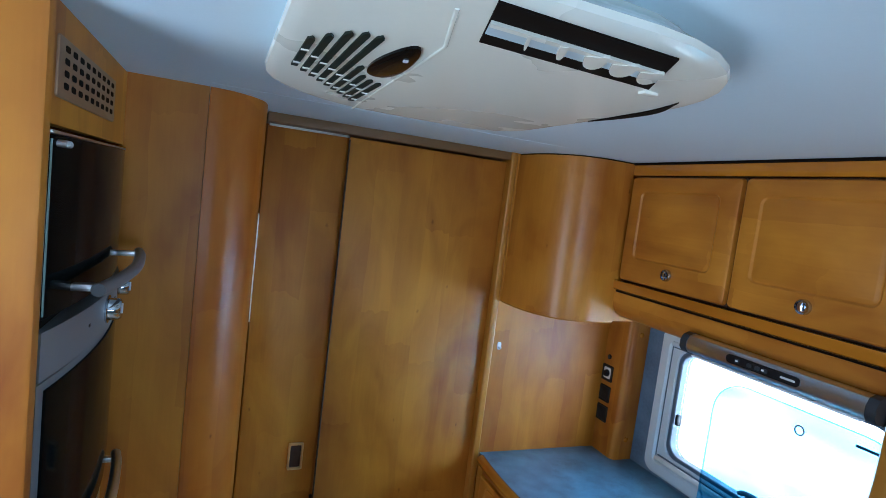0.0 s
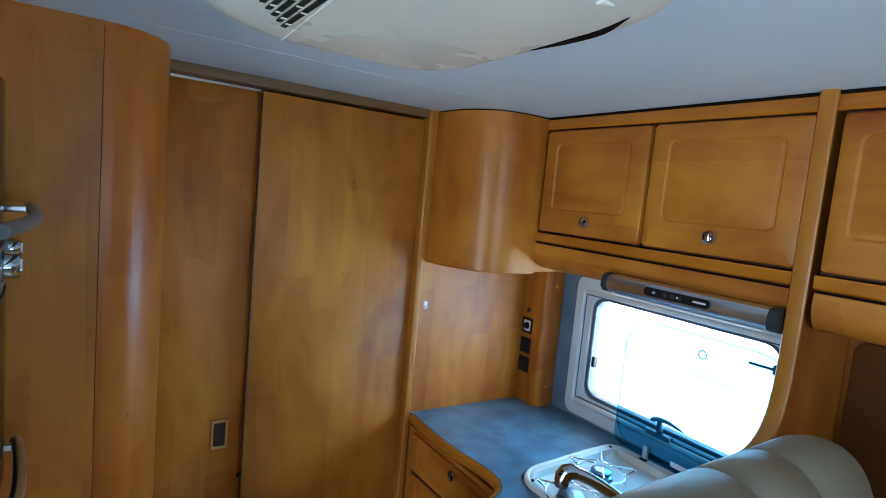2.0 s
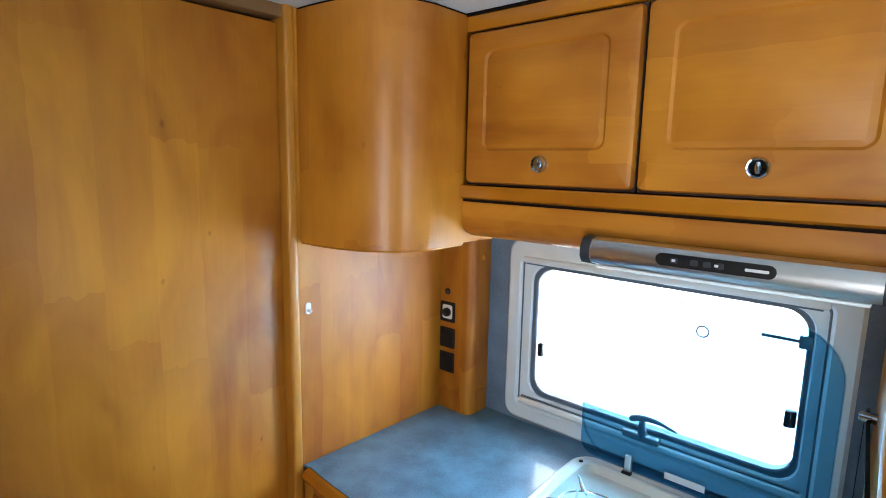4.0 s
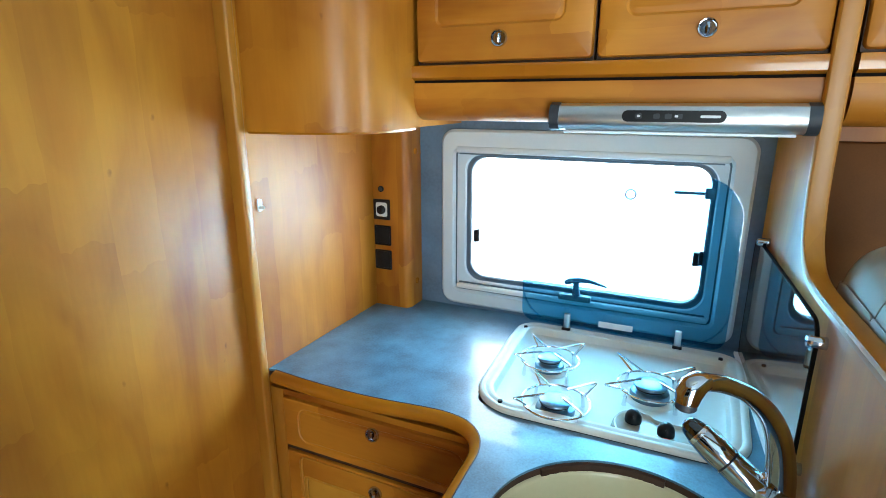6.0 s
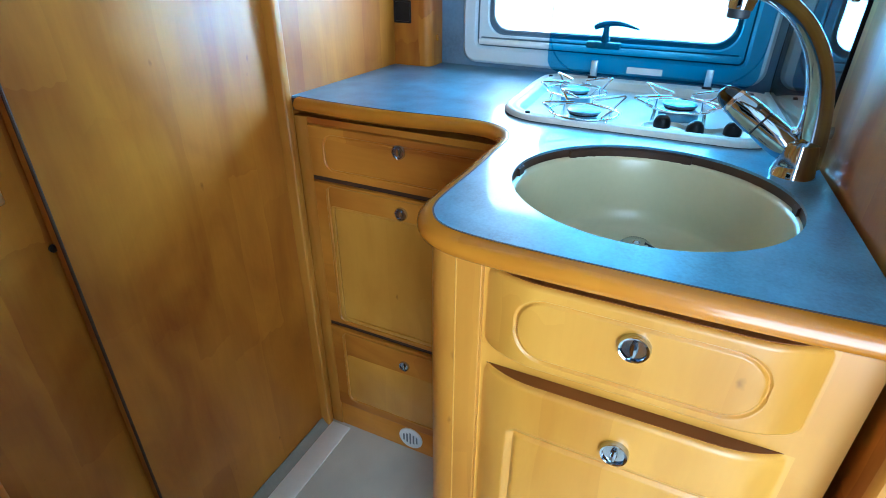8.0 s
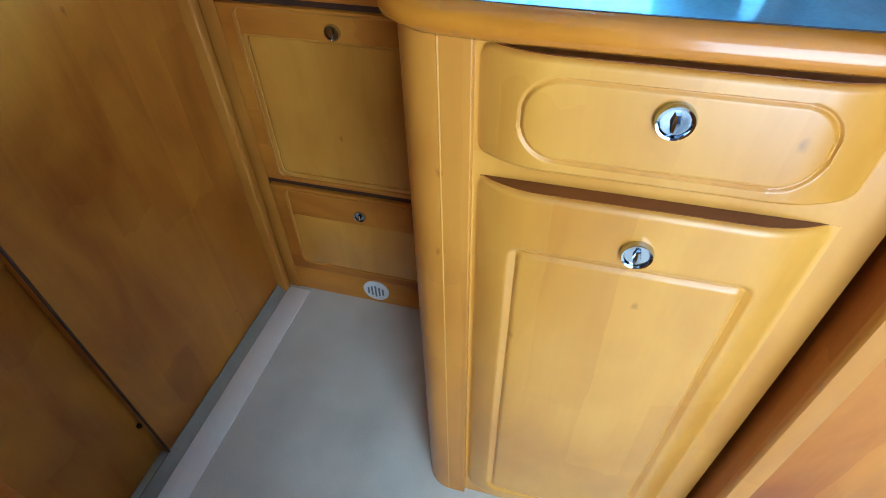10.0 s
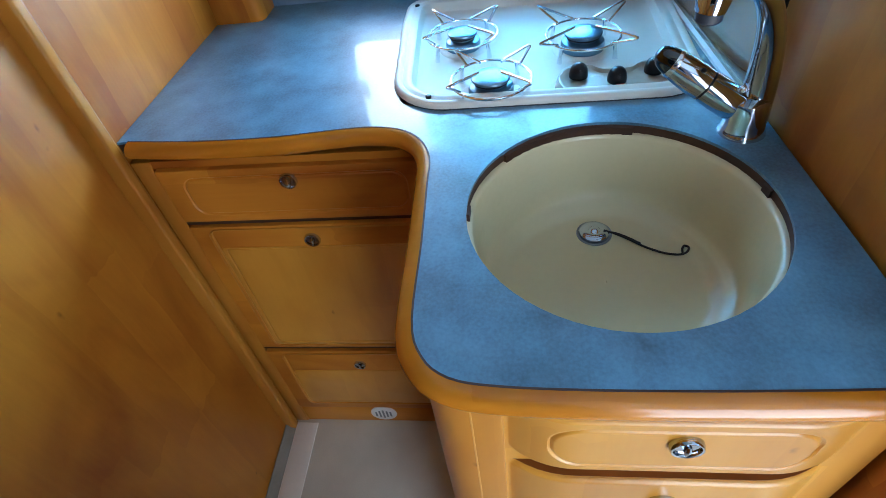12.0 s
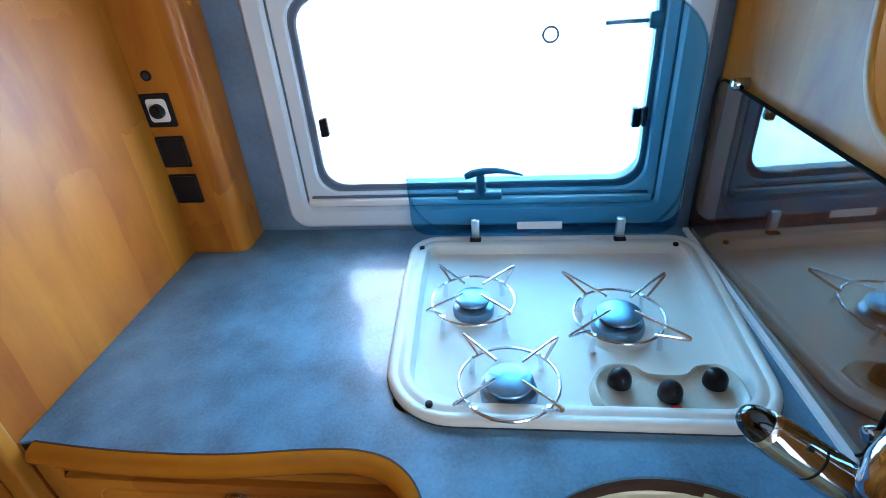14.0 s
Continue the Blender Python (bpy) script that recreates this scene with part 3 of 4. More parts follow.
SLOT = [Vector(p) for p in ((0.712, 0.905), (0.842, 0.912), (0.884, 0.982), (0.734, 0.972))]


def in_slot(s, v):
    """A place in the air outlet: s along it, v across it."""
    return SLOT[0].lerp(SLOT[1], s).lerp(SLOT[3].lerp(SLOT[2], s), v)


def slot_strip(v0, v1, h0, h1):
    return prism([in_slot(0.006, v0), in_slot(0.994, v0), in_slot(0.994, v1), in_slot(0.006, v1)], ACZ - h1, ACZ - h0)


ac_part("outlet", prism(SLOT, ACZ - 0.0016, ACZ + 0.006), GAP, ac, "dark air outlet")
ac_part("flap", slot_strip(0.37, 0.46, 0.0012, 0.0042), HOUSING, ac, "ivory swing flap")
ac_part("inner_rail", slot_strip(0.46, 0.70, 0.0014, 0.0026), shade("pale_blue_duct", (0.45, 0.56, 0.62), 0.5), ac, "pale duct behind the vanes")
for s, wide in ((0.20, 0.0012), (0.385, 0.0028), (0.575, 0.0075), (0.745, 0.0085), (0.915, 0.0075)):
    a, b = in_slot(s, 0.40), in_slot(s + 0.012, 0.78)
    along, c = (b - a), (a + b) / 2
    side = Vector((along.y, -along.x)).normalized() * wide
    arc = [a - side, a + side] + [a + along * (0.35 + 0.65 * math.sin(t)) + side * math.cos(t) for t in [math.pi * q / 8 for q in range(9)]]
    ac_part("vane", prism(arc, ACZ - 0.0046, ACZ - 0.0022), HOUSING, ac)
ac_part("corner_clip", box(0.886, 0.900, 0.988, 0.996, ACZ - 0.003, ACZ + 0.004, 0.001), HOUSING, ac)
lens = curve([(1.038, 1.262, 0), (1.046, 1.20, 0), (1.043, 1.14, 0), (1.017, 1.085, 0)], 4) + curve([(1.017, 1.085, 0), (1.030, 1.14, 0), (1.034, 1.20, 0), (1.038, 1.262, 0)], 4)[1:-1]
part("side_slit", prism([p[:2] for p in lens], ACZ - 0.0012, ACZ + 0.006), GAP, ac, "curved dark side outlet")

# ---- rounded corner cabinet ----
plan = curve([(1.386, 2.036, 0), (1.388, 1.985, 0), (1.396, 1.925, 0), (1.420, 1.868, 0), (1.458, 1.828, 0), (1.510, 1.810, 0), (1.560, 1.8085, 0), (UPX, 1.8085, 0)], 12)
corner = thing("corner_cabinet", (1.5, 1.95, 1.39), "rounded alder corner cabinet with a sheen down its curve", "cabinet")
part("curved_door", prism([p[:2] for p in plan] + [(UPX, 1.822), (WALLX - 0.002, 1.822), (WALLX - 0.002, 2.036)], 1.388, CEIL - 0.004), timber("lacquered_alder", (0.262, 0.070, 0.0042), (0.57, 0.240, 0.020), "z", 0.40, 0.5, 0.27), corner)
part("shadow_line", prism([p[:2] for p in offset(plan, -0.001)] + [(1.6, 1.83), (1.6, 2.03)], CEIL - 0.004, CEIL - 0.0005), GAP, corner)
part("lower_lip", loft([[Vector((p.x, p.y, z)) for p in offset(plan, d)] for d, z in ((0.0, 1.388), (-0.003, 1.384), (-0.02, 1.384), (-0.02, 1.389), (0.0, 1.3885))], False, False, ring=False), EDGE, corner)

# ---- overhead cabinets ----
solid("cabinet_head_trim", box(UPX - 0.004, UPX + 0.02, 0.40, 1.8085, 1.792, CEIL - 0.006, 0.002), EDGE, "alder head trim under the ceiling", "trim", kind="structure")
solid("ceiling_seam", box(UPX - 0.006, UPX + 0.01, 0.40, 1.8085, CEIL - 0.006, CEIL - 0.0005), GAP, "dark seam under the ceiling", "trim", kind="structure")


def overhead(y0, y1, panel_rect, knob_y, label):
    c = thing("overhead_cabinet", ((UPX + WALLX) / 2, (y0 + y1) / 2, 1.505), label, "cabinet", "overhead kitchen cabinets")
    part("body", box(UPX + 0.003, WALLX - 0.002, y0 + 0.001, y1 - 0.001, 1.508, 1.79), BROWN, c)
    d = part("door", panelled(face_x(UPX - 0.010), y0 + 0.002, y1 - 0.002, 1.511, 1.788, 0.0125, 0.010, 0.009, panel_rect, 0.004, 0.002), WOOD_X, c, "raised-field alder door")
    if knob_y:
        knob(d, (UPX - 0.011, knob_y, 1.549), 0.015)
    return c


overhead(1.466, 1.803, (1.516, 1.760, 1.572, 1.752, 0.018, 0.012), 1.633, "alder overhead cabinet, door shut, chrome lock")
overhead(1.131, 1.464, (1.175, 1.420, 1.572, 1.752, 0.018, 0.012), 1.297, "alder overhead cabinet, door shut, beside the upright")
overhead(0.762, 1.097, (0.806, 1.064, 1.572, 1.752, 0.018, 0.012), 0.93, "alder overhead cabinet above the dinette")
overhead(0.42, 0.758, (0.464, 0.714, 1.572, 1.752, 0.018, 0.012), 0.59, "alder overhead cabinet above the dinette")


def under_cabinets(y0, y1):
    ledge = [(UPX - 0.014, 1.506), (UPX - 0.016, 1.500), (UPX - 0.014, 1.484), (UPX - 0.006, 1.479), (UPX + 0.05, 1.479), (UPX + 0.05, 1.507)]
    solid("cabinet_ledge", prism(ledge, y0, y1, axis="y"), EDGE, "rounded alder ledge under the cabinet doors", "trim", kind="structure")
    solid("cabinet_ledge_gap", box(UPX - 0.003, UPX + 0.04, y0, y1, 1.474, 1.479), GAP, "dark joint under the ledge", "trim", kind="structure")
    val = [(UPX - 0.006, 1.474), (UPX - 0.008, 1.455), (UPX - 0.004, 1.432), (UPX + 0.008, 1.414), (UPX + 0.028, 1.404), (UPX + 0.05, 1.402), (WALLX, 1.402), (WALLX, 1.474)]
    solid("cabinet_valance", prism(val, y0, y1, axis="y"), WOOD_X, "curved alder valance below the overhead cabinets", "trim", kind="structure")


under_cabinets(1.131, 1.8085)
under_cabinets(0.40, 1.097)

# ---- lamp bar over the window ----
bar = thing("lamp_bar", (UPX, 1.33, 1.40), "brushed aluminium lamp bar with black switch strip", "lamp")
sect = [(1.606, 1.434), (1.588, 1.4375), (1.573, 1.433), (1.566, 1.420), (1.566, 1.406), (1.574, 1.396), (1.590, 1.392), (1.625, 1.392), (1.632, 1.400), (1.626, 1.403), (1.612, 1.414)]
part("bar", prism(sect, 1.150, 1.512, axis="y"), ALU, bar)
for y0, y1 in ((1.134, 1.150), (1.512, 1.528)):
    part("end_cap", prism([(1.598 + (x - 1.598) * 1.05, 1.414 + (z - 1.414) * 1.05) for x, z in sect], y0, y1, axis="y"), RUBBER, bar, "dark end cap")
strip = part("switch_strip", prism(rrect(1.256, 1.408, 1.4085, 1.4265, 0.009, 5), 1.5635, 1.567, axis="x"), BLACK, bar, "black oval switch strip")
for u in (1.382, 1.355, 1.338, 1.322):
    part("switch", prism(rrect(u - 0.005, u + 0.005, 1.4135, 1.4215, 0.002, 2), 1.562, 1.5637, axis="x"), RUBBER, strip)
for u in (1.382, 1.326):
    part("switch_mark", prism(rrect(u - 0.0025, u + 0.0025, 1.416, 1.4195, 0.0005, 1), 1.5615, 1.5622, axis="x"), LETTER, strip)
part("maker_mark", prism(rrect(1.264, 1.292, 1.4155, 1.4195, 0.001, 1), 1.563, 1.5637, axis="x"), LETTER, strip)
part("diffuser", box(1.578, 1.618, 1.16, 1.505, 1.388, 1.3925, 0.002), LAMPGLASS, bar, "white lamp cover")

# ---- kitchen window ----
wf = face_x(WALLX)
HANDLE = shade("blue_grey_handle_plastic", (0.10, 0.14, 0.18), 0.4)
window = thing("window_1", (WALLX, 1.52, 0.92), "acrylic caravan window in a grey-white frame, closed", "window", kind="structure")
part("outer_frame", ring_plate(wf, (1.172, 1.872, 0.916, 1.373, 0.035), (1.218, 1.834, 0.957, 1.323, 0.012), -0.001, 0.014, 0.006), FRAME, window, "grey-white plastic surround")
part("blind_frame", ring_plate(wf, (1.216, 1.836, 0.955, 1.325, 0.010), (1.240, 1.806, 0.985, 1.312, 0.040), -0.003, 0.006, 0.003), FRAME, window)
part("blind_rail", box(WALLX - 0.017, WALLX - 0.004, 1.222, 1.830, 1.316, 1.332, 0.004), FRAME, window, "grey roller blind rail")
part("lower_rail", box(WALLX - 0.018, WALLX - 0.004, 1.226, 1.828, 0.9615, 0.9755, 0.004), WHITE, window, "bright white lower rail")
part("frame_joint", ring_plate(wf, (1.2185, 1.8335, 0.9575, 1.3225, 0.012), (1.2222, 1.8298, 0.9612, 1.3188, 0.011), 0.003, 0.0078, 0.001), HANDLE, window, "dark joint between the frames")
part("rail_groove", box(WALLX - 0.0115, WALLX - 0.003, 1.232, 1.822, 0.9762, 0.9792), HANDLE, window, "dark groove over the lower rail")
part("upper_groove", box(WALLX - 0.0125, WALLX - 0.003, 1.232, 1.822, 1.3125, 1.3155), HANDLE, window, "dark groove under the blind rail")
part("seal", ring_plate(wf, (1.240, 1.806, 0.986, 1.312, 0.044), (1.250, 1.793, 0.997, 1.305, 0.040), -0.02, 0.001, 0.003), shade("grey_rubber_seal", (0.10, 0.13, 0.17), 0.5, vary=0.15), window, "grey rubber seal")
pane = part("pane", prism(rrect(1.247, 1.794, 0.994, 1.307, 0.042, 6), WALLX + 0.022, WALLX + 0.027, axis="x"), PANE, window, "clear acrylic pane")
pane.visible_shadow = False
for u in (1.778, 1.262):
    la = part("latch", box(WALLX - 0.004, WALLX + 0.012, u - 0.006, u + 0.008, 1.088, 1.120, 0.003), BLACK, window, "black window latch")
    part("lever", box(WALLX - 0.016, WALLX - 0.004, u - 0.012, u - 0.003, 1.094, 1.126, 0.003), BLACK, la)
part("base_catch", box(WALLX - 0.022, WALLX - 0.002, 1.478, 1.556, 0.972, 0.988, 0.004), GREY, window)
part("handle_stem", tube([(WALLX - 0.012, 1.514, 0.984), (WALLX - 0.020, 1.514, 1.004), (WALLX - 0.021, 1.514, 1.022)], [0.011, 0.008, 0.007], 10), HANDLE, window)
blade = curve([(WALLX - 0.021, 1.540, 1.018), (WALLX - 0.023, 1.520, 1.026), (WALLX - 0.024, 1.485, 1.029), (WALLX - 0.022, 1.442, 1.019)], 4)
part("turn_handle", tube(blade, [0.0055, 0.0065, 0.007, 0.007, 0.007, 0.0068, 0.0064, 0.006, 0.0054, 0.0046, 0.0038, 0.003, 0.002], 8), HANDLE, window, "dark blue-grey turn handle")
part("stay_arm", tube([(WALLX + 0.012, 1.322, 1.247), (WALLX + 0.01, 1.28, 1.248), (WALLX + 0.004, 1.245, 1.249)], 0.0035, 8), GREY, window, "folding stay arm")
part("stay_mount", box(WALLX - 0.004, WALLX + 0.014, 1.240, 1.262, 1.238, 1.262, 0.003), GREY, window)

# ---- socket column ----
column = thing("socket_column", (1.84, 1.99, TOP), "alder service column with rounded edge", "column")
COLX = 1.806
part("box", prism([p for p in rrect(COLX, WALLX - 0.001, 1.936, 2.037, (0.018, 0.002, 0.001, 0.001), 5)], TOP, 1.388), WOOD, column)
for z in (1.317, 0.972):
    part("screw_cap", lathe([(0.008, 0), (0.008, 0.002), (0.005, 0.004)], (1.852, 1.936, z), (0, -1, 0), 16), EDGE, column)
knobsw = thing("heater_switch", (COLX, 2.012, 1.17), "black framed rotary control knob", "switch")
part("bezel", ring_plate(face_x(COLX), (1.987, 2.035, 1.143, 1.196, 0.003), (1.994, 2.028, 1.151, 1.188, 0.006), -0.001, 0.004, 0.001), BLACK, knobsw)
part("plate", panelled(face_x(COLX - 0.0025), 1.993, 2.029, 1.150, 1.189, 0.0024, 0.006, 0.001), WHITE, knobsw, "pale grey switch plate")
part("knob", lathe([(0.0115, 0), (0.011, 0.007), (0.008, 0.0085), (0.0075, 0.012), (0.004, 0.0128)], (COLX - 0.0025, 2.011, 1.169), (-1, 0, 0), 20), BLACK, knobsw)
for z0, z1 in ((1.074, 1.127), (1.008, 1.061)):
    so = thing("power_socket", (COLX, 2.012, z0), "black socket with closed flap", "socket", "sockets on the column")
    part("bezel", ring_plate(face_x(COLX), (1.986, 2.034, z0, z1, 0.003), (1.9895, 2.0305, z0 + 0.004, z1 - 0.004, 0.003), -0.001, 0.004, 0.001), BLACK, so)
    part("flap", panelled(face_x(COLX - 0.003), 1.9898, 2.0302, z0 + 0.0043, z1 - 0.0043, 0.0029, 0.003, 0.0015), BLACK, so)
pilot = thing("push_button", (COLX, 2.012, 1.223), "small round black push button", "switch")
part("ring", lathe([(0.008, -0.001), (0.008, 0.003), (0.0055, 0.004), (0.005, 0.002)], (COLX, 2.012, 1.223), (-1, 0, 0), 18), BLACK, pilot)
part("button", lathe([(0.0048, 0.001), (0.0048, 0.0045), (0.003, 0.0055)], (COLX, 2.012, 1.223), (-1, 0, 0), 14), RUBBER, pilot)

# ---- worktop with wooden nosing and round cut-out ----
edge_pts = [(1.386, 2.020, 0), (1.379, 1.94, 0), (1.376, 1.86, 0), (1.378, 1.78, 0), (1.388, 1.69, 0), (1.390, 1.640, 0), (1.380, 1.598, 0), (1.352, 1.566, 0), (1.308, 1.549, 0), (1.25, 1.547, 0), (1.15, 1.544, 0), (1.045, 1.543, 0), (1.003, 1.530, 0), (0.981, 1.504, 0), (0.973, 1.46, 0), (0.970, 1.38, 0), (0.970, 1.28, 0), (0.972, 1.18, 0), (0.976, 1.10, 0)]
edge = [Vector(p[:2]) for p in curve(edge_pts, 4)]
SINK, SINK_R = Vector((1.199, 1.325)), 0.172


def cut_sheet(outline, centre, r, z0, z1, n=64):
    """A slab with a round hole for the sink and an oblong one for the hob."""
    bm = bmesh.new()
    rims = []
    for pts in (outline, [centre + r * Vector((math.cos(2 * math.pi * k / n), math.sin(2 * math.pi * k / n))) for k in range(n)], rrect(1.440, 1.828, 1.171, 1.610, 0.03, 5)):
        lows, ups = [bm.verts.new((p[0], p[1], z0)) for p in pts], [bm.verts.new((p[0], p[1], z1)) for p in pts]
        for k in range(len(pts)):
            j = (k + 1) % len(pts)
            bm.faces.new((lows[k], lows[j], ups[j], ups[k]))
        rims.append((lows, ups))
    for side in (0, 1):
        rim_edges = []
        for rim in rims:
            vs = rim[side]
            rim_edges += [bm.edges.get((vs[k], vs[(k + 1) % len(vs)])) for k in range(len(vs))]
        bmesh.ops.triangle_fill(bm, edges=rim_edges, use_beauty=True)
    return bm


worktop = thing("worktop", (1.4, 1.5, TOP - 0.03), "blue-grey mottled laminate worktop with alder nosing", "worktop")
outline = [*edge, Vector((1.885, side_y(1.885) + 0.002)), Vector((1.885, 2.037)), Vector((1.383, 2.037))]
part("laminate", cut_sheet(outline, SINK, SINK_R, TOP - 0.004, TOP), LAMINATE, worktop, smooth=0.3)
core = [*offset(edge, 0.0), *outline[len(edge):]]
part("core", cut_sheet(core, SINK, SINK_R + 0.0005, TOP - 0.028, TOP - 0.004), BROWN, worktop, "dark raw edge of the cut-out", smooth=0.3)
nose = [(0.0005, -0.0002), (0.006, -0.0003), (0.013, -0.003), (0.018, -0.008), (0.0195, -0.0145), (0.017, -0.021), (0.010, -0.0265), (0.0005, -0.0275)]
part("nosing", loft([[Vector((*q, TOP + h)) for q in offset(edge, d)] for d, h in nose], False, False, closed=True, ring=False), EDGE, worktop, "rounded glossy alder nosing")
part("joint_line", loft([[Vector((*q, TOP + h)) for q in offset(edge, d)] for d, h in ((-0.0005, 0.0004), (0.0016, 0.0004), (0.0016, -0.001), (-0.0005, -0.001))], False, False, closed=True, ring=False), BROWN, worktop, "fine dark joint round the laminate")

# ---- sink ----
sink = thing("sink", (*SINK, 0.78), "round beige plastic sink, empty, slightly stained", "sink")
bowl = [(0.186, TOP - 0.030), (0.186, TOP - 0.017), (0.174, TOP - 0.0155), (0.1680, TOP - 0.0165), (0.1655, TOP - 0.023), (0.161, TOP - 0.06), (0.156, TOP - 0.095), (0.151, TOP - 0.111), (0.146, TOP - 0.1165), (0.138, TOP - 0.1185), (0.133, TOP - 0.1215), (0.127, TOP - 0.1265), (0.118, TOP - 0.129), (0.06, TOP - 0.1305), (0.001, TOP - 0.131), (0.001, TOP - 0.135), (0.12, TOP - 0.134), (0.156, TOP - 0.113), (0.168, TOP - 0.06), (0.178, TOP - 0.03)]
part("bowl", lathe([(r, h) for r, h in bowl], (*SINK, 0), n=64, cap0=False, cap1=False), BOWL, sink, smooth=1.2)
for a0, a1, thick in ((-15, 48, 0.0042), (84, 90, 0.0035), (-82, -77, 0.003), (150, 190, 0.003)):
    angles = [radians(a0 + (a1 - a0) * k / 12) for k in range(13)]
    lines = [(SINK_R + 0.0003, -0.0045), (SINK_R - thick, -0.0065), (SINK_R - thick, -0.0205), (SINK_R + 0.0003, -0.0215)]
    part("fixing_tab", loft([[Vector((SINK.x + r * math.cos(a), SINK.y + r * math.sin(a), TOP + h)) for r, h in lines] for a in angles]), BROWN, sink, "dark fixing tab under the cut-out")
DRAIN = Vector((1.288, 1.330, TOP - 0.1295))
part("drain_ring", lathe([(0.0245, 0.0), (0.0245, 0.0010), (0.0238, 0.0015), (0.022, 0.0012), (0.0215, -0.001)], DRAIN, n=32), GREY, sink, "dark drain rim")
plug = thing("sink_plug", DRAIN, "bright metal sink plug on a black cord", "plug")
part("disc", lathe([(0.0205, -0.001), (0.0205, 0.004), (0.017, 0.0065), (0.008, 0.006), (0.005, 0.009), (0.001, 0.0095)], DRAIN + Vector((0, 0, 0.001)), n=28), CHROME, plug)
zc = DRAIN.z + 0.004
cord = [(1.286, 1.318, zc + 0.004), (1.281, 1.300, zc), (1.270, 1.285, zc), (1.256, 1.268, zc), (1.244, 1.247, zc), (1.240, 1.229, zc), (1.243, 1.218, zc), (1.252, 1.212, zc), (1.256, 1.217, zc), (1.250, 1.221, zc), (1.244, 1.222, zc)]
part("cord", tube(curve(cord, 5), 0.0016, 7), BLACK, plug, "thin black looped cord")
part("cord_loop", tube(curve([(1.284, 1.318, zc + 0.003), (1.284, 1.302, zc), (1.274, 1.286, zc), (1.262, 1.272, zc)], 5), 0.0013, 6), BLACK, plug)

# ---- mixer tap ----
TAP = Vector((1.335, 1.157, 0.912))
REACH = Vector((-0.712, 0.702, 0.0))  # the way the spout points
tap = thing("mixer_tap", TAP, "chrome single-lever mixer tap with swan neck", "tap")
part("base", lathe([(0.0285, 0), (0.0285, 0.003), (0.0265, 0.007), (0.0245, 0.018), (0.0235, 0.035), (0.021, 0.046), (0.012, 0.050)], TAP, (0, 0, 1), 32), CHROME, tap)
neck_line = [(-0.013, 0.925), (-0.013, 0.963), (-0.006, 1.003), (0.008, 1.041), (0.032, 1.076), (0.068, 1.108), (0.106, 1.129), (0.134, 1.139), (0.150, 1.141)]
neck = curve([Vector((TAP.x, TAP.y, 0)) + REACH * r + Vector((0, 0, z)) for r, z in neck_line], 5)
part("neck", tube(neck, [0.0215 - 0.0113 * min(1.0, k / 27) ** 0.9 for k in range(len(neck))], 20), CHROME, tap, "bowed chrome swan neck")
head = [Vector((TAP.x, TAP.y, 0)) + REACH * r + Vector((0, 0, z)) for r, z in ((0.142, 1.142), (0.152, 1.1425), (0.160, 1.139), (0.165, 1.131), (0.166, 1.122))]
aerator = part("aerator", tube(head, [0.0104, 0.0132, 0.0146, 0.0142, 0.0128], 20), CHROME, tap, "rounded chrome spout head")
tipc = head[-1]
part("outlet", lathe([(0.0112, 0.001), (0.0115, -0.007), (0.0100, -0.0085), (0.0085, -0.004)], tipc, (0, 0, 1), 20), RUBBER, aerator, "dark spout outlet")
L0, L1 = Vector((1.338, 1.162, 0.942)), Vector((1.372, 1.264, 1.006))


def on_lever(f):
    return L0.lerp(L1, f)


part("cartridge", tube([on_lever(f) for f in (0.0, 0.12, 0.28, 0.44)], [0.0165, 0.0200, 0.0208, 0.0200], 22), CHROME, tap)
part("joint_ring", tube([on_lever(f) for f in (0.44, 0.462)], 0.0186, 22), BLACK, tap)
lever = part("lever", tube([on_lever(f) for f in (0.462, 0.55, 0.66, 0.76, 0.84)], [0.0198, 0.0204, 0.0200, 0.0188, 0.0172], 22), CHROME, tap, "chunky chrome lever")
part("lever_tip", tube([on_lever(f) for f in (0.842, 0.90, 0.96, 1.0, 1.02)], [0.0168, 0.0155, 0.0130, 0.0095, 0.003], 20), shade("dark_chrome", (0.10, 0.11, 0.12), 0.12, 1.0), lever, "dark chrome lever tip")
part("tip_collar", tube([on_lever(f) for f in (0.800, 0.825, 0.850)], [0.0186, 0.0186, 0.0176], 20), WIRE, lever, "bright collar round the tip")
part("temperature_dot", lathe([(0.0032, -0.001), (0.0032, 0.0012), (0.001, 0.0016)], on_lever(0.575) + Vector((-0.0125, -0.004, 0.0155)), (-0.62, -0.2, 0.76), 12), BLACK, lever)
part("cap_screw", lathe([(0.005, 0), (0.005, 0.004), (0.003, 0.006)], on_lever(0.13) + Vector((-0.004, -0.006, 0.019)), (-0.2, -0.3, 0.9), 14), WIRE, tap, "small bright cap screw")

# ---- hob ----
hob = thing("gas_hob", (1.63, 1.395, TOP), "cream enamel three-burner gas hob", "hob")
HB = (1.424, 1.842, 1.152, 1.636)


def hob_loop(inset, z):
    r = (max(0.022, 0.075 - inset), max(0.018, 0.050 - inset), max(0.018, 0.050 - inset), max(0.026, 0.09 - inset))
    pts = rrect(HB[0] + inset, HB[1] - inset, HB[2] + inset, HB[3] - inset, r, 8, 8)
    c = (HB[2] + HB[3]) / 2
    return [Vector((u, c + (v - c) * ((0.925 if v > c else 0.955) + (0.075 if v > c else 0.045) * min(1.0, (u - 1.422) / 0.30)), z)) for u, v in pts]


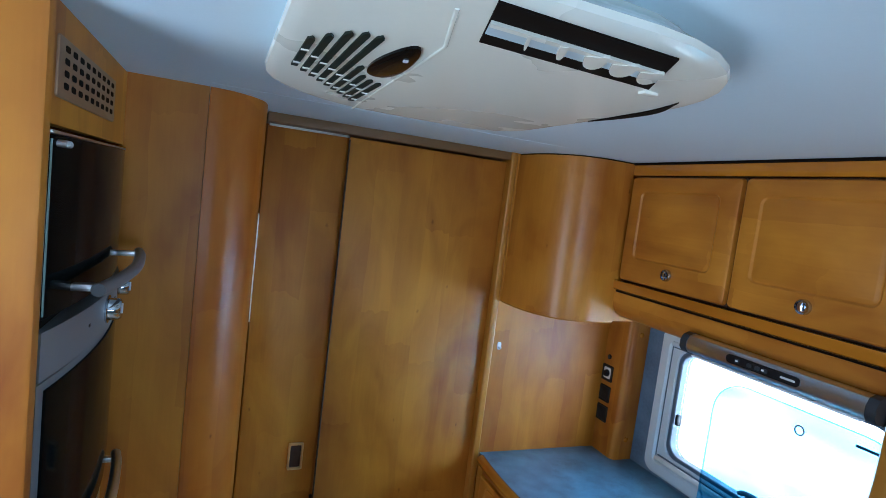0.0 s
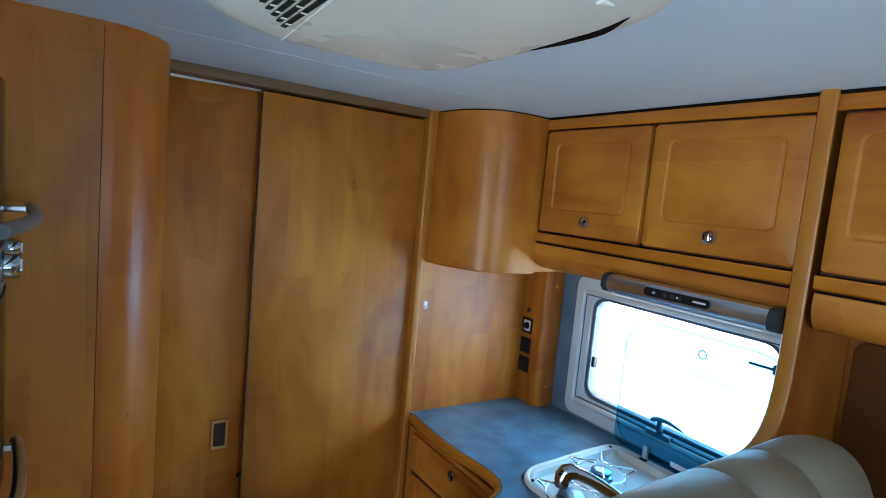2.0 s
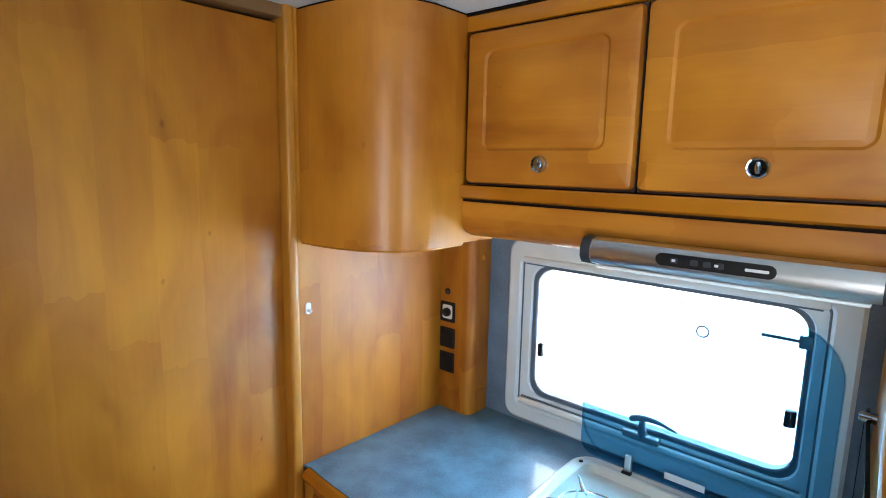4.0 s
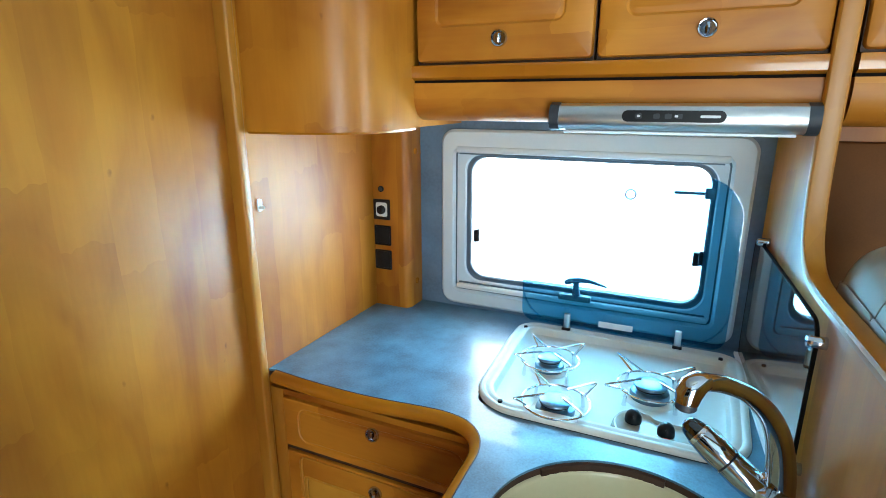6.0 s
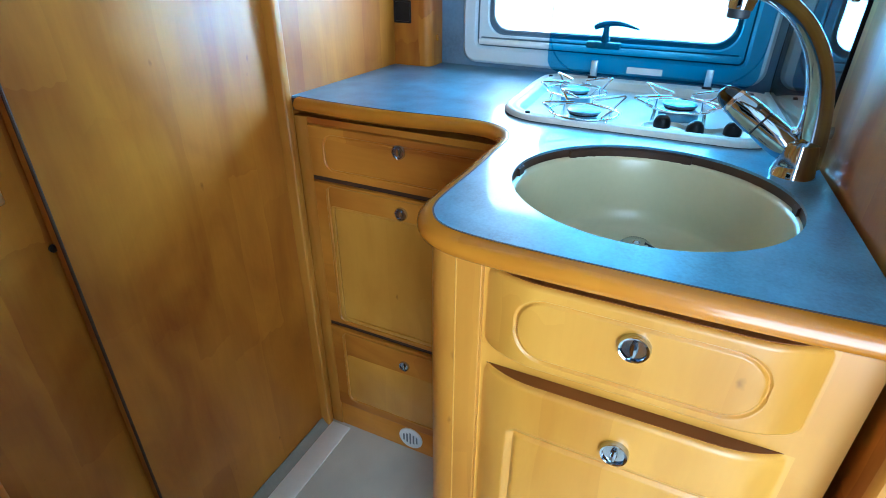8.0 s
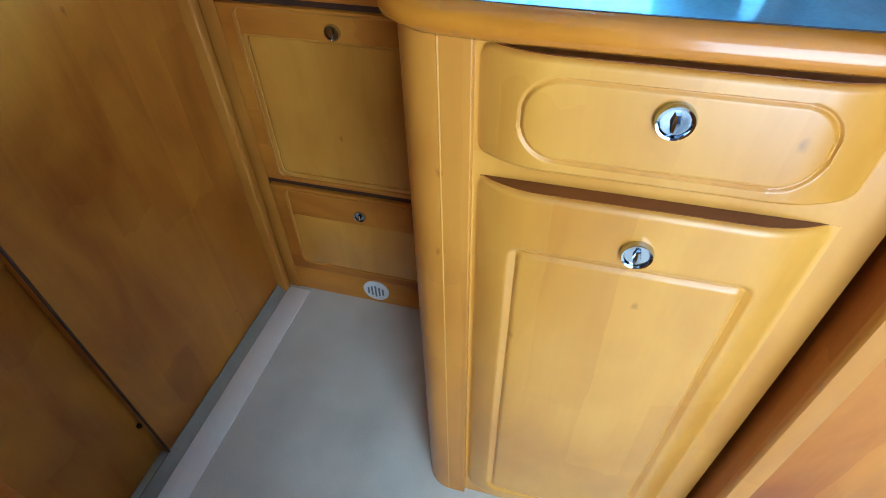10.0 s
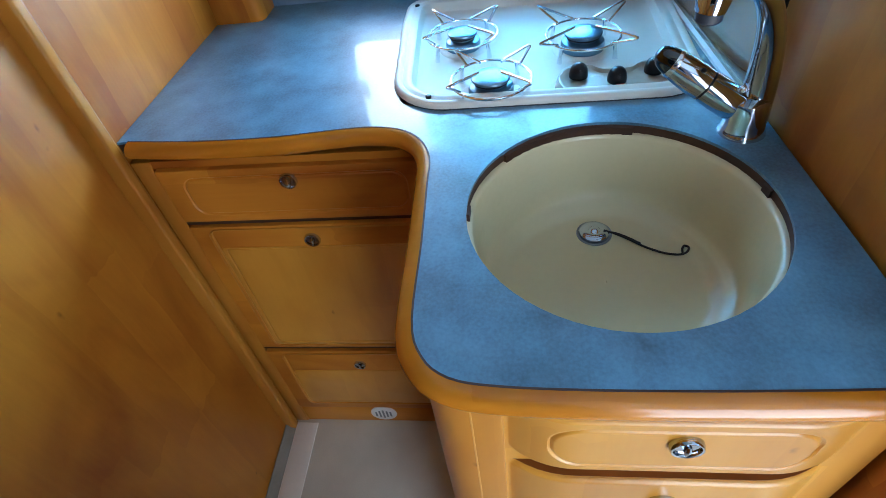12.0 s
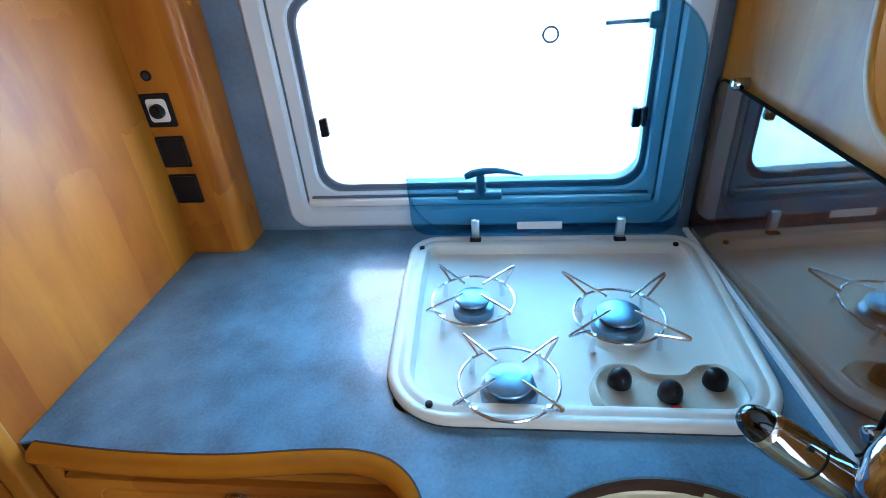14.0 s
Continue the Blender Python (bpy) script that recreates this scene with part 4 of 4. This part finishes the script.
tray = [(0.05, -0.0135), (0.032, -0.0135), (0.018, -0.002), (0.0, 0.0006), (0.0, 0.005), (0.002, 0.0085), (0.0065, 0.0105), (0.0115, 0.0097), (0.0140, 0.0076), (0.0165, 0.0076), (0.0200, 0.0094), (0.0265, 0.0094), (0.0300, 0.0075), (0.0325, -0.001), (0.0355, -0.0080), (0.0420, -0.0112), (0.056, -0.0118)]
part("tray", loft([hob_loop(d, TOP + h) for d, h in tray]), CREAM, hob)
# thin dark ring draws the contact shadow between hob and worktop
part("edge_shadow", loft([hob_loop(-0.0012, TOP), hob_loop(-0.0012, TOP + 0.0012), hob_loop(0.002, TOP + 0.0012), hob_loop(0.002, TOP)], closed=True), RUBBER, hob, "dark ring for the contact shadow round the hob")
well_line = [(1.498, 1.368, 0), (1.524, 1.352, 0), (1.526, 1.320, 0), (1.512, 1.302, 0), (1.511, 1.262, 0), (1.527, 1.242, 0), (1.528, 1.214, 0), (1.506, 1.199, 0), (1.468, 1.200, 0), (1.449, 1.220, 0), (1.446, 1.286, 0), (1.450, 1.350, 0), (1.468, 1.366, 0)]
well = [(p.x, p.y) for p in curve(well_line, 5, True)]
part("knob_well", loft([[Vector((1.487 + (u - 1.487) * f, 1.284 + (v - 1.284) * g, TOP + h)) for u, v in well] for f, g, h in ((1.10, 1.06, -0.0125), (1.06, 1.035, -0.004), (1.03, 1.018, 0.001), (1.0, 1.0, 0.0036), (0.95, 0.975, 0.0038), (0.88, 0.945, 0.0018), (0.78, 0.90, -0.0015), (0.4, 0.6, -0.0022))]), shade("darker_cream_enamel", (0.50, 0.48, 0.40), 0.26, vary=0.12, scale=25), hob, "recessed control field")
for x, y in ((1.497, 1.339), (1.478, 1.286), (1.499, 1.230)):
    kn = part("control_knob", lathe([(0.0138, 0.001), (0.0140, 0.006), (0.0132, 0.012), (0.0110, 0.0170), (0.0075, 0.0205), (0.0035, 0.0220), (0.0008, 0.0223)], (x, y, TOP), n=24), BLACK, hob, "domed black control knob")
    part("pointer", box(x - 0.0128, x - 0.008, y - 0.0012, y + 0.0012, TOP + 0.011, TOP + 0.0165, 0.0006), BLACK, kn)
part("flame_mark", box(1.456, 1.459, 1.279, 1.290, TOP + 0.0035, TOP + 0.0058), RED, hob, "small red mark")
for x, y in ((1.800, 1.615), (1.806, 1.194), (1.448, 1.562)):
    part("screw", lathe([(0.0045, 0.008), (0.0045, 0.0118), (0.003, 0.0125)], (x, y, TOP), n=12), BLACK, hob)


def burner(x, y, r, arms, turn, R=0.060):
    """Burner with a flat cap, and a wire pan support: one ring, four hairpin arms and their feet."""
    part("burner_dish", lathe([(r * 1.55, -0.0122), (r * 1.45, -0.0100), (r * 1.20, -0.0088), (r * 0.4, -0.0085)], (x, y, TOP), n=30), CREAM, hob)
    b = part("burner", lathe([(r * 1.10, -0.0105), (r * 1.12, 0.000), (r * 1.06, 0.005), (r * 0.90, 0.0075), (r * 0.80, 0.0085), (r * 0.80, 0.011)], (x, y, TOP), n=30), BURNER, hob, "dull metal burner base")
    part("flame_ring", lathe([(r * 0.84, 0.0105), (r * 0.86, 0.0125), (r * 0.84, 0.0145)], (x, y, TOP), n=30, cap0=False, cap1=False), BLACK, b)
    part("burner_cap", lathe([(r * 0.70, 0.0115), (r * 0.93, 0.0145), (r * 0.96, 0.0165), (r * 0.93, 0.0185), (r * 0.82, 0.0200), (r * 0.3, 0.0206), (0.001, 0.0206)], (x, y, TOP), n=32), BURNER, b, "bluish burner cap")
    z, top = TOP + 0.014, TOP + 0.036
    sup = part("pan_support", tube([(x + R * math.cos(2 * math.pi * k / 36), y + R * math.sin(2 * math.pi * k / 36), z) for k in range(36)], 0.0020, 8, closed=True), WIRE, hob, "bright wire pan support")
    for k in range(4):
        a = radians(turn + 90 * k)
        d, s, c = Vector((math.cos(a), math.sin(a), 0)), Vector((-math.sin(a), math.cos(a), 0)), Vector((x, y, 0))
        tip = R + arms
        line = [c + d * r * 0.72 + Vector((0, 0, top - 0.003)), c + d * (tip - 0.006) + s * 0.001 + Vector((0, 0, top)), c + d * tip + Vector((0, 0, top - 0.002)), c + d * (tip - 0.005) - s * 0.001 + Vector((0, 0, top - 0.005)), c + d * (R - 0.002) - s * 0.003 + Vector((0, 0, z + 0.002))]
        part("arm", tube(curve(line, 3), 0.0021, 7), WIRE, sup)
        foot = c + d * (R - 0.002) + s * 0.006
        part("foot", tube([foot + Vector((0, 0, z + 0.003)), foot + d * 0.003 + Vector((0, 0, TOP)), foot + d * 0.004 + Vector((0, 0, TOP - 0.0112))], [0.0026, 0.0034, 0.0042], 8), WIRE, sup)


burner(1.646, 1.520, 0.027, 0.020, 42)
burner(1.612, 1.320, 0.032, 0.040, 43)
burner(1.482, 1.470, 0.031, 0.022, 43)

lid = part("glass_lid", prism([(u, v) for u, v in rrect(1.187, 1.637, 0.918, 1.292, (0.03, 0.03, 0.09, 0.09), 8)], 1.838, 1.843, axis="x"), TINTED, hob, "raised blue-tinted glass lid")
lz = face_x(1.838)
part("lid_edge", ring_plate(lz, (1.1855, 1.6385, 0.9165, 1.2935, 0.0915), (1.1885, 1.6355, 0.9195, 1.2905, 0.0885), -0.0052, 0.0004, 0.0003, 8), pane_material("lid_polished_edge", (0.74, 0.88, 0.95), 0.05, 0.05), lid)
for y in (1.524, 1.280):
    h = part("lid_hinge", box(1.826, 1.838, y - 0.007, y + 0.007, TOP + 0.006, 0.952, 0.002), ALU, lid, "bright lid hinge")
    part("hinge_foot", box(1.818, 1.832, y - 0.010, y + 0.010, TOP + 0.004, TOP + 0.013, 0.002), BLACK, h)
part("lid_ring", tube([(1.8365, 1.407 + 0.0105 * math.cos(2 * math.pi * k / 24), 1.246 + 0.0105 * math.sin(2 * math.pi * k / 24)) for k in range(24)], 0.0018, 6, closed=True), HANDLE, lid, "small ring on the lid")
part("lid_label", box(1.8368, 1.8378, 1.376, 1.452, 0.929, 0.943), LETTER, lid, "pale notice strip")

# ---- low partition beside the sink ----
def skew(bm):
    for v in bm.verts:
        v.co.y += side_y(v.co.x)
    return bm


rise = [(0.935, 0.0), (0.935, 1.02), (0.94, 1.09), (0.965, 1.145), (1.01, 1.175), (1.07, 1.186), (1.2, 1.186), (1.35, 1.186), (1.47, 1.187), (1.53, 1.198), (1.570, 1.232), (1.590, 1.285), (1.597, 1.36), (1.598, 1.45), (1.598, CEIL)]
rim = curve([(x, 0, z) for x, z in rise], 4)
half = thing("half_partition", (1.3, 1.1, 0), "alder half-height partition sweeping up to a post", "partition", kind="structure")
part("panel", skew(prism([(p.x + 0.004, p.z) for p in rim] + [(WALLX - 0.001, CEIL), (WALLX - 0.001, 0.0)], -0.022, 0.0, axis="y")), WOOD, half)
lip = []
for k, p in enumerate(rim):
    a, b = rim[max(k - 1, 0)], rim[min(k + 1, len(rim) - 1)]
    t = (b - a).normalized()
    nrm = Vector((-t.z, 0, t.x))
    lip.append([p + nrm * o + Vector((0, q, 0)) for q, o in ((0.004, -0.004), (0.004, 0.003), (0.001, 0.0065), (-0.011, 0.008), (-0.022, 0.0065), (-0.025, 0.003), (-0.025, -0.004))])
part("edging", skew(loft(lip)), EDGE_UP, half, "rounded alder edging")

glass = thing("splash_glass", (1.6, 1.13, TOP), "smoked splash glass screwed beside the hob", "glass panel")
g = part("sheet", skew(prism(rrect(1.392, 1.868, TOP + 0.004, 1.170, (0.004, 0.004, 0.01, 0.03), 6), 0.008, 0.013, axis="y")), SMOKED, glass)
g.visible_shadow = False
part("edge", skew(ring_plate(lambda u, v, w: Vector((u, w + 0.0085, v)), (1.390, 1.8685, TOP + 0.003, 1.1715, 0.03), (1.3935, 1.867, TOP + 0.0055, 1.1685, 0.027), 0.0, 0.005, 0.0005)), GAP, glass, "dark glass edge")
for x, z in ((1.392, 1.146), (1.800, 1.176), (1.392, 0.96)):
    part("fixing_screw", lathe([(0.0085, 0.0), (0.0085, 0.018), (0.007, 0.022), (0.003, 0.0235)], (x, side_y(x), z), (0, 1, 0), 18), CHROME, glass, "chrome fixing screw")
profile = skew(prism(rrect(1.392, 1.868, TOP, TOP + 0.006, 0.001, 1), 0.0125, 0.021, axis="y"))
for v in profile.verts:
    v.co.z += max(0.0, 0.0195 * (1.80 - v.co.x))
solid("splash_profile", profile, WHITE, "pale plastic profile along the splash glass", "trim", kind="structure")

# ---- drawer unit by the sliding door ----
unit = thing("drawer_unit", (1.6, 1.8, 0), "narrow alder kitchen unit with two drawers and a door", "cabinet")
part("carcass", box(FRONTX + 0.004, WALLX - 0.002, 1.50, PARTY - 0.002, 0.0, TOP - 0.03), WOOD, unit)
part("stile", box(FRONTX - 0.004, FRONTX + 0.006, 2.004, 2.036, 0.0, TOP - 0.03, 0.002), EDGE_UP, unit)
part("rail", box(FRONTX - 0.002, FRONTX + 0.006, 1.50, 2.004, 0.862, TOP - 0.03), WOOD_X, unit)
part("plinth", box(FRONTX - 0.001, FRONTX + 0.006, 1.50, 2.004, 0.0, 0.085, 0.001), WOOD_X, unit)
ff = face_x(FRONTX - 0.012)
d1 = part("drawer_front", panelled(ff, 1.56, 2.000, 0.752, 0.862, 0.014, 0.004, 0.004, (1.60, 1.965, 0.768, 0.848, 0.025, 0.006), 0.002), WOOD_X, unit, "alder drawer front")
knob(d1, (FRONTX - 0.012, 1.786, 0.836), 0.0142)
d2 = part("cupboard_door", panelled(ff, 1.56, 2.000, 0.368, 0.740, 0.014, 0.004, 0.005), WOOD_X, unit, "alder cupboard door")
part("field", panelled(face_x(FRONTX - 0.0135), 1.60, 1.962, 0.384, 0.690, 0.004, 0.012, 0.003, (1.61, 1.952, 0.394, 0.689, 0.01, 0.004), 0.0015), WOOD_PALE, d2, "pale alder field")
part("field_bead", ring_plate(face_x(FRONTX - 0.012), (1.594, 1.968, 0.378, 0.735, 0.018), (1.601, 1.961, 0.385, 0.734, 0.012), -0.001, 0.003, 0.0015), EDGE_UP, d2)
knob(d2, (FRONTX - 0.012, 1.785, 0.706), 0.0142)
d3 = part("drawer_front", panelled(ff, 1.56, 2.000, 0.090, 0.352, 0.014, 0.004, 0.005), WOOD_X, unit, "deep alder drawer front")
part("field", panelled(face_x(FRONTX - 0.0135), 1.60, 1.960, 0.122, 0.275, 0.004, 0.012, 0.003), WOOD_PALE, d3, "pale alder field")
part("field_bead", ring_plate(face_x(FRONTX - 0.012), (1.594, 1.966, 0.116, 0.345, 0.018), (1.601, 1.959, 0.123, 0.344, 0.012), -0.001, 0.003, 0.0015), EDGE_UP, d3)
knob(d3, (FRONTX - 0.012, 1.791, 0.301), 0.0135)
for z in (0.746, 0.360):
    part("shadow_gap", box(FRONTX - 0.0045, FRONTX + 0.004, 1.56, 2.002, z - 0.005, z + 0.005), BROWN, unit)
vent = thing("floor_vent", (FRONTX, 1.786, 0.045), "small round white plinth vent", "vent")
vp = part("plate", lathe([(0.034, 0.0), (0.034, 0.003), (0.031, 0.0045), (0.02, 0.004)], (FRONTX - 0.001, 1.786, 0.045), (-1, 0, 0), 26), WHITE, vent)
for k in range(-2, 3):
    part("slot", box(FRONTX - 0.0062, FRONTX - 0.0046, 1.786 + k * 0.0095 - 0.0022, 1.786 + k * 0.0095 + 0.0022, 0.045 - 0.019 + abs(k) * 0.004, 0.045 + 0.019 - abs(k) * 0.004), GREY, vp)

# ---- sink unit ----
su = thing("sink_unit", (1.2, 1.3, 0), "alder sink unit with bowed drawer front and door", "cabinet")
part("carcass", box(SINKX + 0.05, FRONTX + 0.003, side_y(1.0) + 0.012, 1.515, 0.0, TOP - 0.13), WOOD, su)
part("front_frame", box(SINKX + 0.016, SINKX + 0.028, side_y(1.0) + 0.008, 1.47, 0.0, 0.8935), WOOD_PALE, su, "pale alder front frame")
postp = rrect(SINKX + 0.008, SINKX + 0.07, 1.458, 1.534, (0.002, 0.002, 0.002, 0.045), 8)
part("corner_post", prism(postp, 0.0, 0.8930), EDGE_UP, su, "rounded alder corner post")
part("post_bead", tube([(SINKX + 0.0085, 1.488, 0.002), (SINKX + 0.0085, 1.488, 0.45), (SINKX + 0.0085, 1.488, 0.892)], 0.0012, 6), WOOD_PALE, su)
part("side", box(SINKX + 0.05, FRONTX, 1.521, 1.531, 0.0, TOP - 0.0277), WOOD, su)


def bulge(u):
    """How far the bowed fronts fall back towards their ends."""
    d = max(0.0, abs(u - 1.298) - 0.088) / 0.074
    return -0.026 * min(1.0, d) ** 2.2


def rounded_gap(u, v, rect):
    """Distance from the outline of a rounded rectangle (u0, u1, v0, v1, r): below zero inside."""
    u0, u1, v0, v1, r = rect
    a, b = abs(u - (u0 + u1) / 2) - (u1 - u0) / 2 + r, abs(v - (v0 + v1) / 2) - (v1 - v0) / 2 + r
    return math.hypot(max(a, 0.0), max(b, 0.0)) + min(max(a, b), 0.0) - r


def bowed_front(u0, u1, v0, v1, rise, nu, nv):
    """A solid front with rounded edges, its face raised by rise(u, v) over the bow."""
    bm = bmesh.new()
    X, back = SINKX - 0.006, SINKX + 0.0165
    grid = []
    for i in range(nu + 1):
        u = u0 + (u1 - u0) * i / nu
        row = []
        for j in range(nv + 1):
            v = v0 + (v1 - v0) * j / nv
            inset = max(0.0, rounded_gap(u, v, (u0, u1, v0, v1, 0.016)) + 0.005) / 0.005
            w = bulge(u) + rise(u, v) - 0.0045 * min(1.0, inset) ** 2
            row.append(bm.verts.new((min(X - w, back - 0.0006), u, v)))
        grid.append(row)
    for i in range(nu):
        for j in range(nv):
            bm.faces.new((grid[i][j], grid[i + 1][j], grid[i + 1][j + 1], grid[i][j + 1]))
    rim = [grid[i][0] for i in range(nu + 1)] + [grid[nu][j] for j in range(1, nv + 1)] + [grid[i][nv] for i in range(nu - 1, -1, -1)] + [grid[0][j] for j in range(nv - 1, 0, -1)]
    behind = [bm.verts.new((back, p.co.y, p.co.z)) for p in rim]
    for k in range(len(rim)):
        j = (k + 1) % len(rim)
        bm.faces.new((rim[k], behind[k], behind[j], rim[j]))
    bm.faces.new(behind)
    return bm


def oval_groove(u, v):
    d = rounded_gap(u, v, (1.182, 1.415, 0.799, 0.873, 0.033))
    return -0.0028 * max(0.0, 1 - (d / 0.0024) ** 2)


def sunk_field(u, v):
    d = rounded_gap(u, v, (1.180, 1.413, 0.085, 0.686, 0.014))
    return -0.0042 * max(0.0, 1 - ((d + 0.004) / 0.0055) ** 2) - (0.0018 if d < -0.004 else 0.0)


# darker wood paints in the shade on top of the bowed fronts
SHADED_EDGE = timber("shaded_front_edge", (0.10, 0.028, 0.005), (0.20, 0.065, 0.010), "y", 0.4, 0.3)


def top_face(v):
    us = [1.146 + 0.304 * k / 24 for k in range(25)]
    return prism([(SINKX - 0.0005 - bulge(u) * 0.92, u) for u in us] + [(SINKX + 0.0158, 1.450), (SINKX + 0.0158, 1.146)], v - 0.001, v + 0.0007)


f1 = part("drawer_front", bowed_front(1.138, 1.458, 0.784, 0.889, oval_groove, 230, 86), WOOD_PALE, su, "bowed alder drawer front with routed oval", smooth=0.9)
part("finger_edge", top_face(0.889), SHADED_EDGE, f1, "top edge in wood darkened for shade")
knob(f1, (SINKX - 0.007, 1.297, 0.851), 0.0155)
f2 = part("cupboard_door", bowed_front(1.136, 1.456, 0.05, 0.757, sunk_field, 130, 220), WOOD_PALE, su, "bowed alder cupboard door with sunk field", smooth=0.9)
part("finger_edge", top_face(0.757), SHADED_EDGE, f2, "top edge in wood darkened for shade")
knob(f2, (SINKX - 0.007, 1.293, 0.709), 0.0155)

# ---- dinette behind the partition ----
seat = thing("leather_bench", (1.3, 1.0, 0.0), "beige leather dinette bench with rounded stitched backrest", "bench")
prof = [(0.936, 0.45), (0.932, 0.9), (0.930, 1.13), (0.936, 1.19), (0.954, 1.235), (0.980, 1.259), (1.010, 1.266), (1.042, 1.260), (1.070, 1.240), (1.086, 1.20), (1.090, 1.13), (1.090, 0.45)]
prof = [(p.x, p.y) for p in curve([(y, z, 0) for y, z in prof], 3)]
xs = [0.985, 0.992, 1.01, 1.06, 1.222, 1.23, 1.238, 1.352, 1.36, 1.368, 1.48, 1.512, 1.528, 1.538]
fat = [0.86, 0.94, 0.985, 1.0, 1.0, 0.985, 1.0, 1.0, 0.985, 1.0, 1.0, 0.985, 0.95, 0.88]
part("backrest", loft([[Vector((x, 1.01 + (y - 1.01) * f, 0.45 + (z - 0.45) * (1 - (1 - f) * 0.5))) for y, z in prof] for x, f in zip(xs, fat)]), LEATHER, seat, "rolled beige leather backrest")
for x in (1.23, 1.36):
    part("seam", tube([(x, 1.01 + (y - 1.01) * 0.99, 0.45 + (z - 0.45) * 0.9937) for y, z in prof[12:-4]], 0.0012, 6), shade("seam_thread", (0.22, 0.19, 0.13), 0.7), seat, "stitched seam")
part("end_panel", box(0.950, 0.972, 0.92, 1.066, 0.0, 1.04, 0.006), WOOD, seat, "alder bench end")
part("plinth", box(0.972, 1.87, 0.935, 1.068, 0.0, 0.45), WOOD, seat)
part("seat_cushion", box(0.98, 1.86, 0.42, 0.93, 0.32, 0.46, 0.03, 4), LEATHER, seat)
part("seat_base", box(0.98, 1.86, 0.44, 0.93, 0.0, 0.32, 0.004), WOOD, seat)
blind = thing("dinette_wall_panel", (1.87, 0.75, 0.9), "brown padded panel on the dinette wall", "wall panel")
part("pad", panelled(face_x(WALLX - 0.016), 0.42, 1.112, 0.48, 1.366, 0.0155, 0.03, 0.010), TAN, blind)
